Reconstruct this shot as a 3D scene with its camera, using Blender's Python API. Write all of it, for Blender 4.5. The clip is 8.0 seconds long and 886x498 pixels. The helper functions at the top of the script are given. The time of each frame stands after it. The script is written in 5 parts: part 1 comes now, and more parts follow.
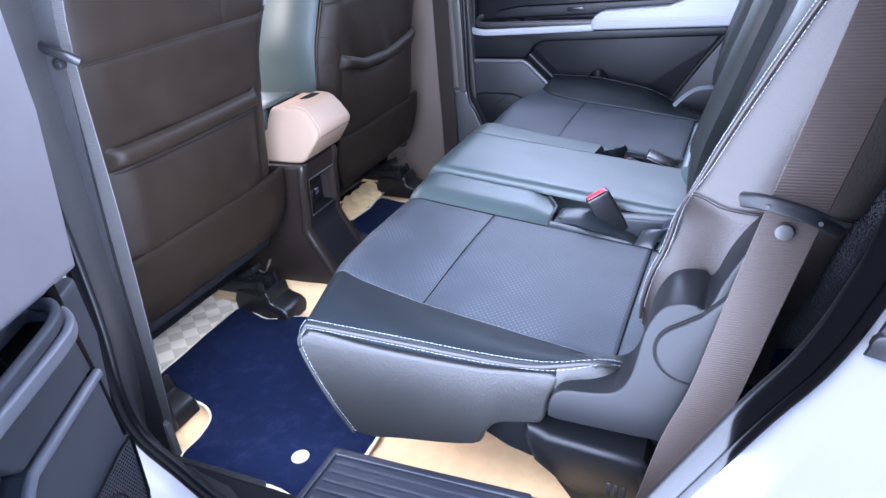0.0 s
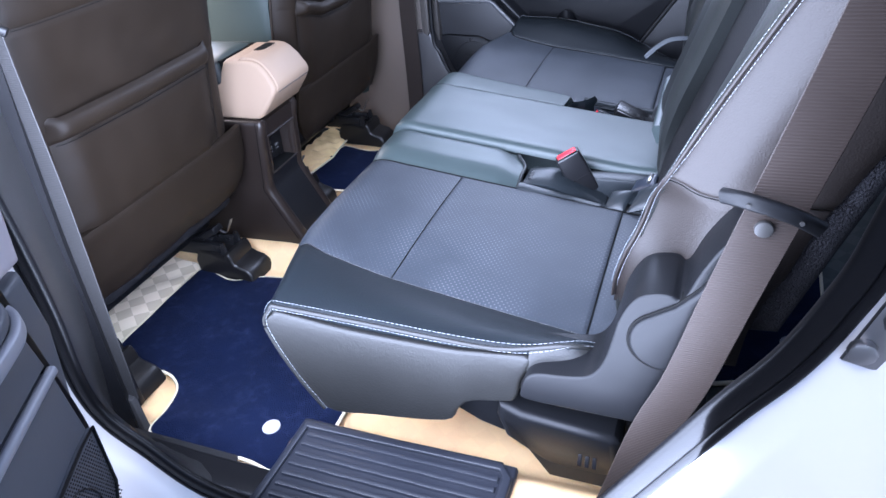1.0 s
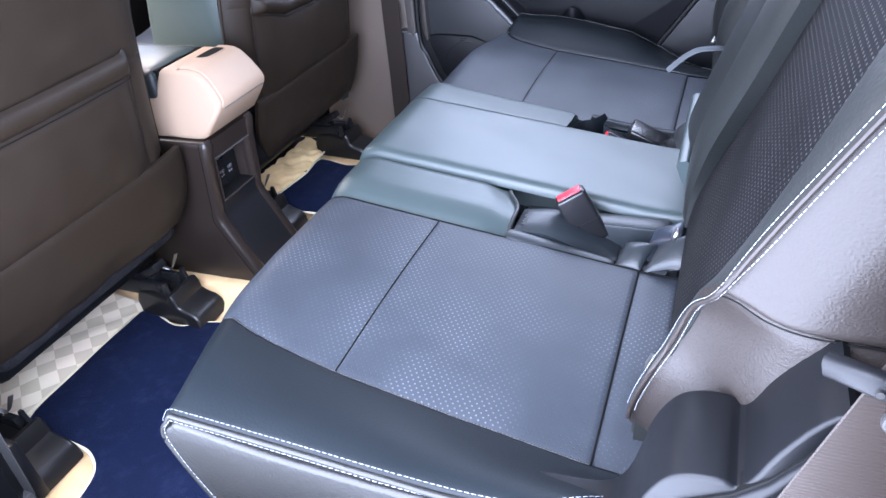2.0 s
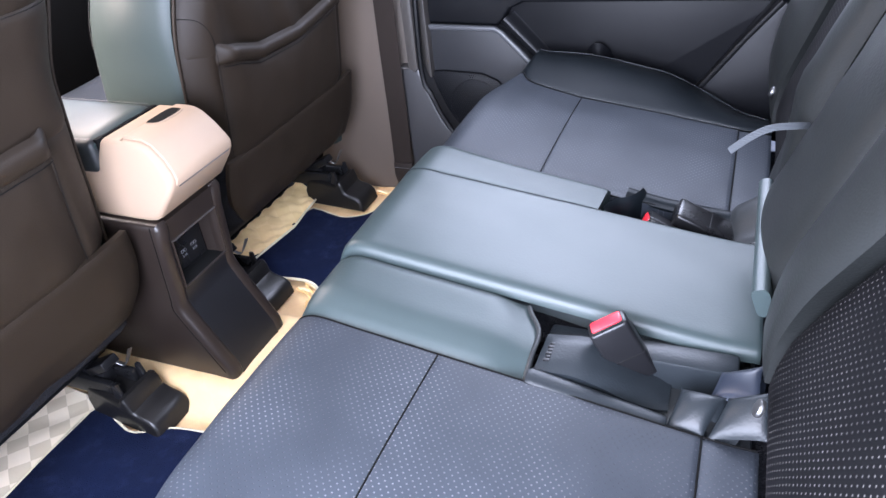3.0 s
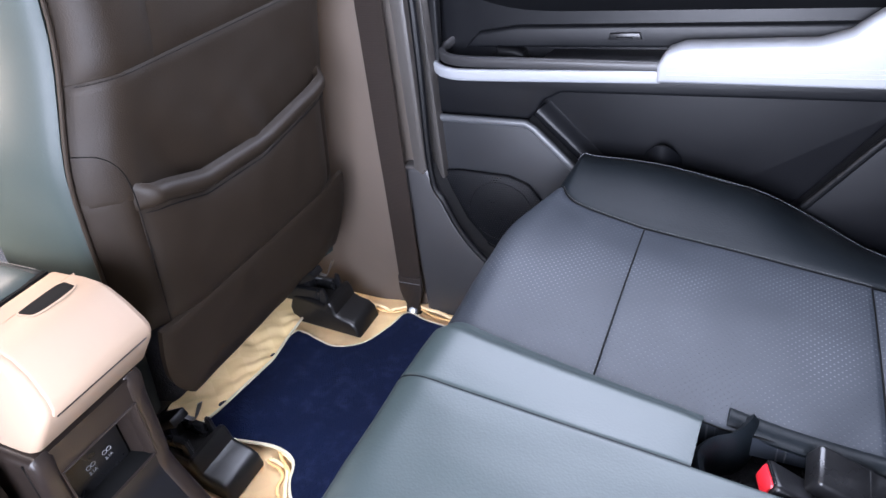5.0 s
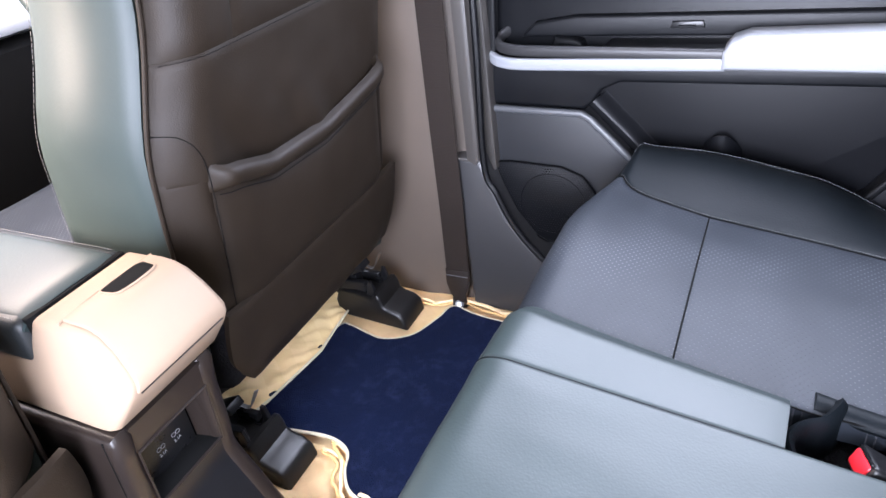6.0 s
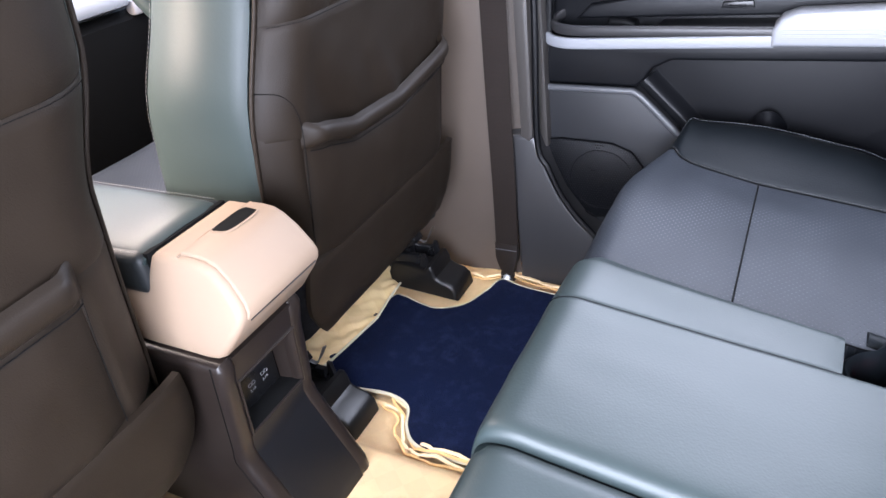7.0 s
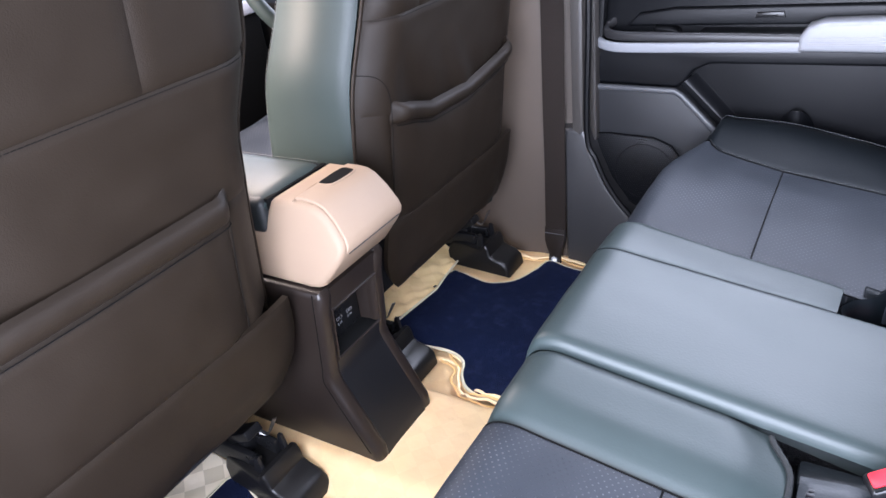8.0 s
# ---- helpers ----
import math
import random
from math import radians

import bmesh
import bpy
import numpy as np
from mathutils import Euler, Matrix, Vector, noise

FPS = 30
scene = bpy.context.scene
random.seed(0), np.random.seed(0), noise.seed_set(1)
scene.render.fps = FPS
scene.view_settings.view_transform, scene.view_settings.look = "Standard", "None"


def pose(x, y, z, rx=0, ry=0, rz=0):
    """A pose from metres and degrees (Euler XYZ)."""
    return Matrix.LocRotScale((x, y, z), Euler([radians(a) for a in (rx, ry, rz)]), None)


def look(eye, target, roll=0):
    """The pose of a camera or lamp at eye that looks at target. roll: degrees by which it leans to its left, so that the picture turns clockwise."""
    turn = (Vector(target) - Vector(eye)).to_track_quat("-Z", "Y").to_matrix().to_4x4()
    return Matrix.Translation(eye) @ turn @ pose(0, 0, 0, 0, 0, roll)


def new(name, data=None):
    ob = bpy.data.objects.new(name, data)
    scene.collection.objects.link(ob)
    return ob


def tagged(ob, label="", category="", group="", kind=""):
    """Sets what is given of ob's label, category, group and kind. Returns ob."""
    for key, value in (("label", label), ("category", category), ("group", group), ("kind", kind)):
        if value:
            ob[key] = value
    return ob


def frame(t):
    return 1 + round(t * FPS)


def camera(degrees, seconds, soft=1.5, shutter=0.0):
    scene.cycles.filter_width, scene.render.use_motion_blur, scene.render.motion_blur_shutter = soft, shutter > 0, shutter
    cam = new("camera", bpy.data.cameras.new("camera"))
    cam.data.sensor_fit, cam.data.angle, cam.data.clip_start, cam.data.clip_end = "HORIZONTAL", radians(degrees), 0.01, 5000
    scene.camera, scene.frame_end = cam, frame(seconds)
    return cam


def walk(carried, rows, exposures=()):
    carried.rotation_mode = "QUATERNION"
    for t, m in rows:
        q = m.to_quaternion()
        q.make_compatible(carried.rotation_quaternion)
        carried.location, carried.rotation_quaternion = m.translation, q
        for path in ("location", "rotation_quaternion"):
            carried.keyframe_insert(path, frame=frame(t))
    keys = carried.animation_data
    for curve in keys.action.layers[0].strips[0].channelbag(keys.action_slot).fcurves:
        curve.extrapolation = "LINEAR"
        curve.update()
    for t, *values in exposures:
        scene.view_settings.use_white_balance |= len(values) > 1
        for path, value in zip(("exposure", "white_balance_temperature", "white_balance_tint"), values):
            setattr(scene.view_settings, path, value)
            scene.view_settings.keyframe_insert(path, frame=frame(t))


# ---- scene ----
cam = camera(66.3, 8.0)
PATH = [
    (0, (0.144, -1.306, 0.873), (-0.66, 0.281, -0.04), -6.9),
    (0.5, (0.134, -1.288, 0.907), (-0.583, 0.263, -0.133), -6.6),
    (1, (0.123, -1.25, 0.914), (-0.568, 0.269, -0.189), -6.9),
    (1.2, (0.114, -1.222, 0.91), (-0.565, 0.297, -0.2), -6.4),
    (2.3, (0.049, -0.897, 0.856), (-0.662, 0.588, -0.279), -7.2),
    (2.5, (0.028, -0.846, 0.864), (-0.686, 0.635, -0.275), -7.3),
    (3, (-0.015, -0.722, 0.873), (-0.748, 0.753, -0.262), -7.6),
    (3.5, (-0.043, -0.568, 0.878), (-0.79, 0.905, -0.25), -7.9),
    (4, (-0.081, -0.416, 0.867), (-0.842, 1.054, -0.256), -8.1),
    (4.5, (-0.112, -0.346, 0.883), (-0.891, 1.123, -0.229), -8.4),
    (4.7, (-0.129, -0.327, 0.884), (-0.917, 1.142, -0.221), -8.5),
    (5.8, (-0.218, -0.352, 0.865), (-1.047, 1.116, -0.21), -8.7),
    (6, (-0.222, -0.369, 0.865), (-1.057, 1.097, -0.21), -8.8),
    (6.5, (-0.235, -0.43, 0.854), (-1.091, 1.033, -0.208), -8.8),
    (7, (-0.249, -0.486, 0.852), (-1.129, 0.971, -0.198), -8.8),
    (7.5, (-0.245, -0.561, 0.852), (-1.16, 0.888, -0.179), -8.7),
    (8, (-0.185, -0.666, 0.868), (-1.183, 0.758, -0.12), -8.4),
]
EXPOSURES = [(0.0, 2.26, 5400, 23), (0.8, 2.18, 5450, 22), (1.5, 2.25, 5500, 22), (2.4, 2.67, 5800, 22), (3.5, 2.61, 6050, 23), (4.6, 2.68, 6050, 22), (5.8, 2.95, 6150, 22), (6.5, 2.82, 6200, 22), (7.0, 2.58, 6170, 21), (7.5, 2.34, 6100, 21), (8.0, 2.34, 6100, 22)]
walk(cam, [(t, look(eye, target, roll)) for t, eye, target, roll in PATH], EXPOSURES)
from mathutils import bvhtree


DOOR_OPEN = 64.0
# ---------------------------------------------------------------- daylight
SUN_ELEV, SUN_AZ = 52.0, 205.0
world = bpy.data.worlds.new("daylight")
scene.world = world
world.use_nodes = True
wn = world.node_tree.nodes
sky = wn.new("ShaderNodeTexSky")
sky.sky_type, sky.sun_disc = "NISHITA", False
sky.sun_elevation, sky.sun_rotation = radians(SUN_ELEV), radians(SUN_AZ)
world.node_tree.links.new(sky.outputs["Color"], wn["Background"].inputs["Color"])
wn["Background"].inputs["Strength"].default_value = 0.08
sun = new("sun", bpy.data.lights.new("sun", "SUN"))
sun.data.energy, sun.data.angle, sun.data.color = 0.5, radians(30), (1.0, 0.95, 0.88)
az, el = radians(SUN_AZ), radians(SUN_ELEV)
sun.matrix_world = look((6 * math.sin(az) * math.cos(el), 6 * math.cos(az) * math.cos(el), 6 * math.sin(el)), (0, 0, 0))


def window_light(name, centre, target, width, height, watts, colour):
    """Sky light standing in an opening of the car body."""
    lamp = new(name, bpy.data.lights.new(name, "AREA"))
    lamp.data.shape, lamp.data.size, lamp.data.size_y, lamp.data.energy, lamp.data.color = "RECTANGLE", width, height, watts, colour
    lamp.matrix_world = look(centre, target)
    return lamp


SKY_COOL, SKY_WARM = (0.84, 0.92, 1.0), (1.0, 0.84, 0.64)
window_light("far_rear_window", (-0.18, 0.76, 0.98), (-0.20, 0.15, 0.52), 0.92, 0.38, 4.4, SKY_COOL)
window_light("far_front_window", (-1.25, 0.69, 0.94), (-1.1, -0.2, 0.45), 0.75, 0.42, 2.5, SKY_COOL)
window_light("windscreen", (-1.42, 0.0, 1.06), (-0.8, 0.0, 0.50), 1.2, 0.36, 6.0, SKY_WARM)
window_light("near_front_window", (-1.30, -0.69, 0.92), (-1.0, 0.2, 0.5), 0.75, 0.42, 11.0, SKY_WARM)
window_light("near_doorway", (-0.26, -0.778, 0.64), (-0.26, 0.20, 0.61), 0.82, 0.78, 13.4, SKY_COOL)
window_light("tailgate_window", (1.70, 0.0, 0.95), (0.4, 0.0, 0.55), 1.1, 0.45, 0.4, SKY_COOL)

# ---------------------------------------------------------------- materials
def material(name, colour, rough=0.5, metal=0.0, spec=0.5, coat=0.0, sheen=0.0):
    m = bpy.data.materials.new(name)
    m.use_nodes = True
    b = m.node_tree.nodes["Principled BSDF"]
    b.inputs["Base Color"].default_value = (*colour, 1)
    b.inputs["Roughness"].default_value, b.inputs["Metallic"].default_value = rough, metal
    b.inputs["Specular IOR Level"].default_value = spec
    b.inputs["Coat Weight"].default_value = coat
    b.inputs["Sheen Weight"].default_value = sheen
    return m, m.node_tree, b


def node(tree, kind, **inputs):
    n = tree.nodes.new(kind)
    for key, value in inputs.items():
        n.inputs[key.replace("_", " ")].default_value = value
    return n


def coords(tree):
    return tree.nodes.new("ShaderNodeTexCoord").outputs["Object"]


def vary(tree, b, colour, scale=9.0, amount=0.25, rough=None):
    """Cloudy change of tone and gloss at the scale of a hand."""
    at = coords(tree)
    n = node(tree, "ShaderNodeTexNoise", Scale=scale, Detail=5.0, Roughness=0.6)
    tree.links.new(at, n.inputs["Vector"])
    ramp = tree.nodes.new("ShaderNodeMix")
    ramp.data_type = "RGBA"
    ramp.inputs["A"].default_value = (*[c * (1 - amount) for c in colour], 1)
    ramp.inputs["B"].default_value = (*[min(1, c * (1 + amount)) for c in colour], 1)
    tree.links.new(n.outputs["Fac"], ramp.inputs["Factor"])
    tree.links.new(ramp.outputs["Result"], b.inputs["Base Color"])
    if rough:
        r = node(tree, "ShaderNodeMapRange")
        r.inputs["To Min"].default_value, r.inputs["To Max"].default_value = rough
        tree.links.new(n.outputs["Fac"], r.inputs["Value"])
        tree.links.new(r.outputs["Result"], b.inputs["Roughness"])
    return ramp


def bump(tree, b, height, strength=0.2, distance=0.001):
    n = node(tree, "ShaderNodeBump", Strength=strength, Distance=distance)
    tree.links.new(height, n.inputs["Height"])
    tree.links.new(n.outputs["Normal"], b.inputs["Normal"])
    return n


def leather(name, colour, rough, grain=0.35, spec=0.5, cell=360.0, soft=0.3):
    m, t, b = material(name, colour, rough[0], spec=spec)
    vary(t, b, colour, 6.0, 0.2, rough)
    v = node(t, "ShaderNodeTexVoronoi", Scale=cell)
    v.feature = "SMOOTH_F1"
    n = node(t, "ShaderNodeTexNoise", Scale=14.0, Detail=3.0)
    add = t.nodes.new("ShaderNodeMath")
    add.operation = "MULTIPLY_ADD"
    add.inputs[1].default_value = soft
    for x in (v, n):
        t.links.new(coords(t), x.inputs["Vector"])
    t.links.new(n.outputs["Fac"], add.inputs[0])
    t.links.new(v.outputs["Distance"], add.inputs[2])
    bump(t, b, add.outputs[0], grain, 0.0006)
    return m


def dots(t, axes, pitch, radius):
    """0..1 mask of round punch holes in staggered rows; axes: which two object axes the rows lie along."""
    sep = t.nodes.new("ShaderNodeSeparateXYZ")
    t.links.new(coords(t), sep.inputs[0])

    def math_node(op, a, bval=None, c=None):
        n = t.nodes.new("ShaderNodeMath")
        n.operation = op
        for i, v in enumerate((a, bval, c)):
            if v is None:
                continue
            if isinstance(v, (int, float)):
                n.inputs[i].default_value = v
            else:
                t.links.new(v, n.inputs[i])
        return n.outputs[0]

    u = math_node("DIVIDE", sep.outputs[axes[0]], pitch[0])
    v = math_node("DIVIDE", sep.outputs[axes[1]], pitch[1])
    row = math_node("FLOOR", v)
    u = math_node("ADD", u, math_node("MULTIPLY", math_node("MODULO", row, 2.0), 0.5))
    fu = math_node("SUBTRACT", math_node("FRACT", u), 0.5)
    fv = math_node("SUBTRACT", math_node("FRACT", v), 0.5)
    du, dv = math_node("MULTIPLY", fu, pitch[0]), math_node("MULTIPLY", fv, pitch[1])
    d = math_node("SQRT", math_node("ADD", math_node("MULTIPLY", du, du), math_node("MULTIPLY", dv, dv)))
    r = node(t, "ShaderNodeMapRange")
    r.inputs["From Min"].default_value, r.inputs["From Max"].default_value = radius * 0.7, radius * 1.2
    r.inputs["To Min"].default_value, r.inputs["To Max"].default_value = 1.0, 0.0
    t.links.new(d, r.inputs["Value"])
    return r.outputs["Result"]


def perforated(name, colour, hole, rough, axes, pitch, radius, spec=0.5, worn=(0.40, 0.66)):
    m, t, b = material(name, colour, rough[0], spec=spec)
    base = vary(t, b, colour, 9.0, 0.45, rough)
    mask = dots(t, axes, pitch, radius)
    n = node(t, "ShaderNodeTexNoise", Scale=9.0, Detail=4.0)
    t.links.new(coords(t), n.inputs["Vector"])
    wear = node(t, "ShaderNodeMapRange")
    wear.inputs["From Min"].default_value, wear.inputs["From Max"].default_value = worn
    t.links.new(n.outputs["Fac"], wear.inputs["Value"])
    fac = t.nodes.new("ShaderNodeMath")
    fac.operation = "MULTIPLY"
    t.links.new(mask, fac.inputs[0])
    t.links.new(wear.outputs["Result"], fac.inputs[1])
    mix = t.nodes.new("ShaderNodeMix")
    mix.data_type = "RGBA"
    mix.inputs["B"].default_value = (*hole, 1)
    t.links.new(base.outputs["Result"], mix.inputs["A"])
    t.links.new(fac.outputs[0], mix.inputs["Factor"])
    t.links.new(mix.outputs["Result"], b.inputs["Base Color"])
    inv = t.nodes.new("ShaderNodeMath")
    inv.operation = "SUBTRACT"
    inv.inputs[0].default_value = 1.0
    t.links.new(mask, inv.inputs[1])
    bump(t, b, inv.outputs[0], 0.5, 0.0008)
    return m


def grainy(name, colour, rough, scale=900.0, strength=0.25, amount=0.15, metal=0.0, sheen=0.0, spec=0.5, coat=0.0, distance=0.0005, patch=8.0, folds=0.0):
    m, t, b = material(name, colour, rough, metal, spec, coat, sheen)
    vary(t, b, colour, patch, amount, (max(0.05, rough - 0.07), min(1, rough + 0.07)))
    n = node(t, "ShaderNodeTexNoise", Scale=scale, Detail=2.0)
    t.links.new(coords(t), n.inputs["Vector"])
    fine = bump(t, b, n.outputs["Fac"], strength, distance)
    if folds:
        soft = node(t, "ShaderNodeTexNoise", Scale=7.0, Detail=2.0)
        t.links.new(coords(t), soft.inputs["Vector"])
        wave = node(t, "ShaderNodeBump", Strength=0.6, Distance=folds)
        t.links.new(soft.outputs["Fac"], wave.inputs["Height"])
        t.links.new(wave.outputs["Normal"], fine.inputs["Normal"])
    return m


def webbing(name, colour, axis):
    m, t, b = material(name, colour, 0.6, sheen=0.02, spec=0.2)
    vary(t, b, colour, 12.0, 0.15, (0.45, 0.62))
    w = node(t, "ShaderNodeTexWave", Scale=112.0, Distortion=0.3, Detail=1.0)
    w.wave_type, w.bands_direction = "BANDS", axis
    t.links.new(coords(t), w.inputs["Vector"])
    bump(t, b, w.outputs["Fac"], 0.5, 0.0006)
    return m


def quilted(name, a, c):
    """Beige vinyl floor cover with a woven check of two close tones."""
    m, t, b = material(name, a, 0.55, spec=0.35)
    rot = node(t, "ShaderNodeMapping")
    rot.inputs["Rotation"].default_value = (0, 0, radians(38))
    t.links.new(coords(t), rot.inputs["Vector"])
    ch = node(t, "ShaderNodeTexChecker", Scale=30.0)
    ch.inputs["Color1"].default_value, ch.inputs["Color2"].default_value = (*a, 1), (*c, 1)
    t.links.new(rot.outputs["Vector"], ch.inputs["Vector"])
    n = node(t, "ShaderNodeTexNoise", Scale=5.0, Detail=5.0)
    t.links.new(coords(t), n.inputs["Vector"])
    mix = t.nodes.new("ShaderNodeMix")
    mix.data_type, mix.blend_type = "RGBA", "MULTIPLY"
    mix.inputs["Factor"].default_value = 0.12
    t.links.new(ch.outputs["Color"], mix.inputs["A"])
    t.links.new(n.outputs["Color"], mix.inputs["B"])
    t.links.new(mix.outputs["Result"], b.inputs["Base Color"])
    w = node(t, "ShaderNodeTexNoise", Scale=60.0, Detail=4.0)
    t.links.new(coords(t), w.inputs["Vector"])
    bump(t, b, w.outputs["Fac"], 0.35, 0.002)
    return m


def carpet(name, colour):
    m, t, b = material(name, colour, 0.9, spec=0.12)
    base = vary(t, b, colour, 7.0, 0.35)
    lint = node(t, "ShaderNodeTexNoise", Scale=34.0, Detail=8.0, Roughness=0.75)
    t.links.new(coords(t), lint.inputs["Vector"])
    r = node(t, "ShaderNodeMapRange")
    r.inputs["From Min"].default_value, r.inputs["From Max"].default_value, r.inputs["To Max"].default_value = 0.50, 0.78, 0.8
    t.links.new(lint.outputs["Fac"], r.inputs["Value"])
    mix = t.nodes.new("ShaderNodeMix")
    mix.data_type = "RGBA"
    mix.inputs["B"].default_value = (*[c * 2.0 + 0.010 for c in colour], 1)
    t.links.new(base.outputs["Result"], mix.inputs["A"])
    t.links.new(r.outputs["Result"], mix.inputs["Factor"])
    t.links.new(mix.outputs["Result"], b.inputs["Base Color"])
    n = node(t, "ShaderNodeTexNoise", Scale=420.0, Detail=3.0)
    t.links.new(coords(t), n.inputs["Vector"])
    bump(t, b, n.outputs["Fac"], 1.0, 0.004)
    return m


# black leather with the sky's reflection put into a pale teal base
LEATHER = leather("sky_sheen_leather", (0.0200, 0.0295, 0.0298), (0.38, 0.50), 0.14, 0.34, 420.0)
LEATHER_FRONT = leather("soft_front_leather", (0.0185, 0.0265, 0.0255), (0.40, 0.54), 0.14, 0.25)
# the same leather as a shaded copy, mainly for the outer bolsters
LEATHER_DARK = leather("shaded_black_leather", (0.0040, 0.0056, 0.0070), (0.42, 0.52), 0.25, 0.11)
LEATHER_SOFT = leather("soft_black_leather", (0.0115, 0.013, 0.0138), (0.42, 0.52), 0.35, 0.3)
LEATHER_TRAY = leather("slate_black_leather", (0.0088, 0.0112, 0.0132), (0.34, 0.46), 0.3, 0.26)
LEATHER_BACK = leather("olive_black_leather", (0.0098, 0.0108, 0.0106), (0.36, 0.46), 0.35, 0.24)
LEATHER_SIDE = leather("grey_black_leather", (0.0070, 0.0070, 0.0067), (0.38, 0.5), 0.5, 0.24)
LEATHER_CHEEK = leather("grained_brown_grey_leather", (0.0112, 0.0090, 0.0079), (0.42, 0.54), 0.5, 0.2, 560.0, 0.03)
# cushion copy, its base raised for the sheen on top
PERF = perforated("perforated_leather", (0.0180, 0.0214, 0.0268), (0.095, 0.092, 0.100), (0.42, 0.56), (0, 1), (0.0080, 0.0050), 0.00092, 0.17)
# backrest copy of that leather, with the upright side's shade in its colour
PERF_BACK = perforated("shaded_perforated_leather", (0.0036, 0.0036, 0.0042), (0.056, 0.054, 0.052), (0.65, 0.75), (1, 2), (0.0074, 0.0056), 0.00105, 0.05, (0.22, 0.50))
FABRIC = grainy("brown_black_fabric", (0.0097, 0.0063, 0.0038), 0.56, 620, 0.35, 0.2, spec=0.18, distance=0.0008, patch=20.0, folds=0.009)
PLASTIC = grainy("black_plastic", (0.0058, 0.0058, 0.0066), 0.34, 1100, 0.2, spec=0.28)
PLASTIC_BROWN = grainy("warm_black_plastic", (0.0120, 0.0086, 0.0070), 0.34, 1100, 0.2, spec=0.34)
PLASTIC_GREY = grainy("charcoal_plastic", (0.0034, 0.0036, 0.0042), 0.42, 1100, 0.25, spec=0.13)
PILLAR = grainy("grey_pillar_plastic", (0.072, 0.055, 0.043), 0.5, 900, 0.3)
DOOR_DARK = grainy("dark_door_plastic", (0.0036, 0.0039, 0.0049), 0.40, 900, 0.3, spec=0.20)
TRIM_GREY = grainy("grey_trim", (0.24, 0.24, 0.26), 0.4, 900, 0.15)
WHITE_TRIM = grainy("white_soft_trim", (0.205, 0.212, 0.228), 0.45, 900, 0.1, 0.05)
BEIGE_LID = grainy("beige_plastic", (0.210, 0.151, 0.106), 0.6, 900, 0.1, 0.06, spec=0.2)
PAINT = grainy("white_car_paint", (0.64, 0.645, 0.64), 0.3, 40, 0.02, 0.05, coat=0.6)
SHOE = grainy("worn_black_plastic", (0.0066, 0.0061, 0.0060), 0.34, 1100, 0.2, spec=0.3)
# black plastic with the bluish light on the plate put into its colour
STEP = grainy("ribbed_step_plastic", (0.0145, 0.0160, 0.0215), 0.40, 1100, 0.2, spec=0.4)
RUBBER = grainy("black_rubber", (0.0026, 0.0027, 0.0033), 0.42, 500, 0.3, spec=0.16)
BELT = webbing("brown_webbing", (0.0130, 0.0088, 0.0068), "Z")
BELT_GREY = webbing("grey_webbing", (0.045, 0.050, 0.055), "Z")
BELT_DARK = webbing("grey_brown_webbing", (0.030, 0.029, 0.029), "Z")
BEIGE = quilted("beige_floor_cover", (0.94, 0.70, 0.40), (0.91, 0.67, 0.38))
BEIGE_CHECK = quilted("checked_floor_cover", (0.70, 0.60, 0.46), (0.50, 0.42, 0.31))
# beige cover with the orange of warm bounced light in its colour
BEIGE_WARMLIT = quilted("warm_lit_floor_cover", (0.82, 0.50, 0.20), (0.77, 0.46, 0.185))
BEIGE_CREAM = quilted("cream_floor_cover", (0.80, 0.57, 0.30), (0.76, 0.53, 0.27))
BINDING = grainy("cream_binding", (0.52, 0.46, 0.33), 0.6, 600, 0.4)
NAVY = carpet("navy_carpet", (0.0024, 0.0058, 0.0235))
BLACK_CARPET = carpet("black_carpet", (0.0131, 0.0131, 0.0152))
THREAD = grainy("white_thread", (0.15, 0.16, 0.175), 0.6, 900, 0.2)
THREAD_GREY = grainy("grey_thread", (0.10, 0.10, 0.10), 0.6, 900, 0.2)
METAL = grainy("zinc_steel", (0.26, 0.26, 0.26), 0.4, 300, 0.1, metal=1.0)
RED = grainy("red_plastic", (0.68, 0.02, 0.03), 0.35, 900, 0.05)
GLOSS = grainy("gloss_black", (0.006, 0.006, 0.0065), 0.28, 900, 0.02, spec=0.3)
LIGHT_GREY = grainy("light_grey_print", (0.30, 0.30, 0.31), 0.5, 900, 0.05)
MATT_BLACK = grainy("matt_black_plastic", (0.003, 0.003, 0.003), 0.8, 900, 0.2, spec=0.06)
GLOSS_BLUE = grainy("slick_lining", (0.010, 0.013, 0.020), 0.36, 60, 0.3, spec=0.35)
DOOR_MAUVE = grainy("soft_mauve_grey_trim", (0.40, 0.365, 0.385), 0.6, 900, 0.2)
REAR_VINYL = quilted("grey_green_vinyl", (0.075, 0.08, 0.07), (0.055, 0.06, 0.052))
SILL_GREY = grainy("grey_sill_plastic", (0.028, 0.0275, 0.0285), 0.42, 900, 0.25)
RIM = grainy("satin_charcoal_plastic", (0.021, 0.0205, 0.0215), 0.36, 900, 0.2, spec=0.4)
PILLAR_DARK = grainy("dark_pillar_plastic", (0.040, 0.036, 0.033), 0.45, 900, 0.3)
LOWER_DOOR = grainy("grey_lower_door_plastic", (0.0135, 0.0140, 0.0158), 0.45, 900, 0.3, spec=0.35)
# door plastic again for the near door, with the daylight in its colour
DOOR_LIT = grainy("daylit_grey_door_plastic", (0.080, 0.083, 0.094), 0.5, 900, 0.3, spec=0.3)
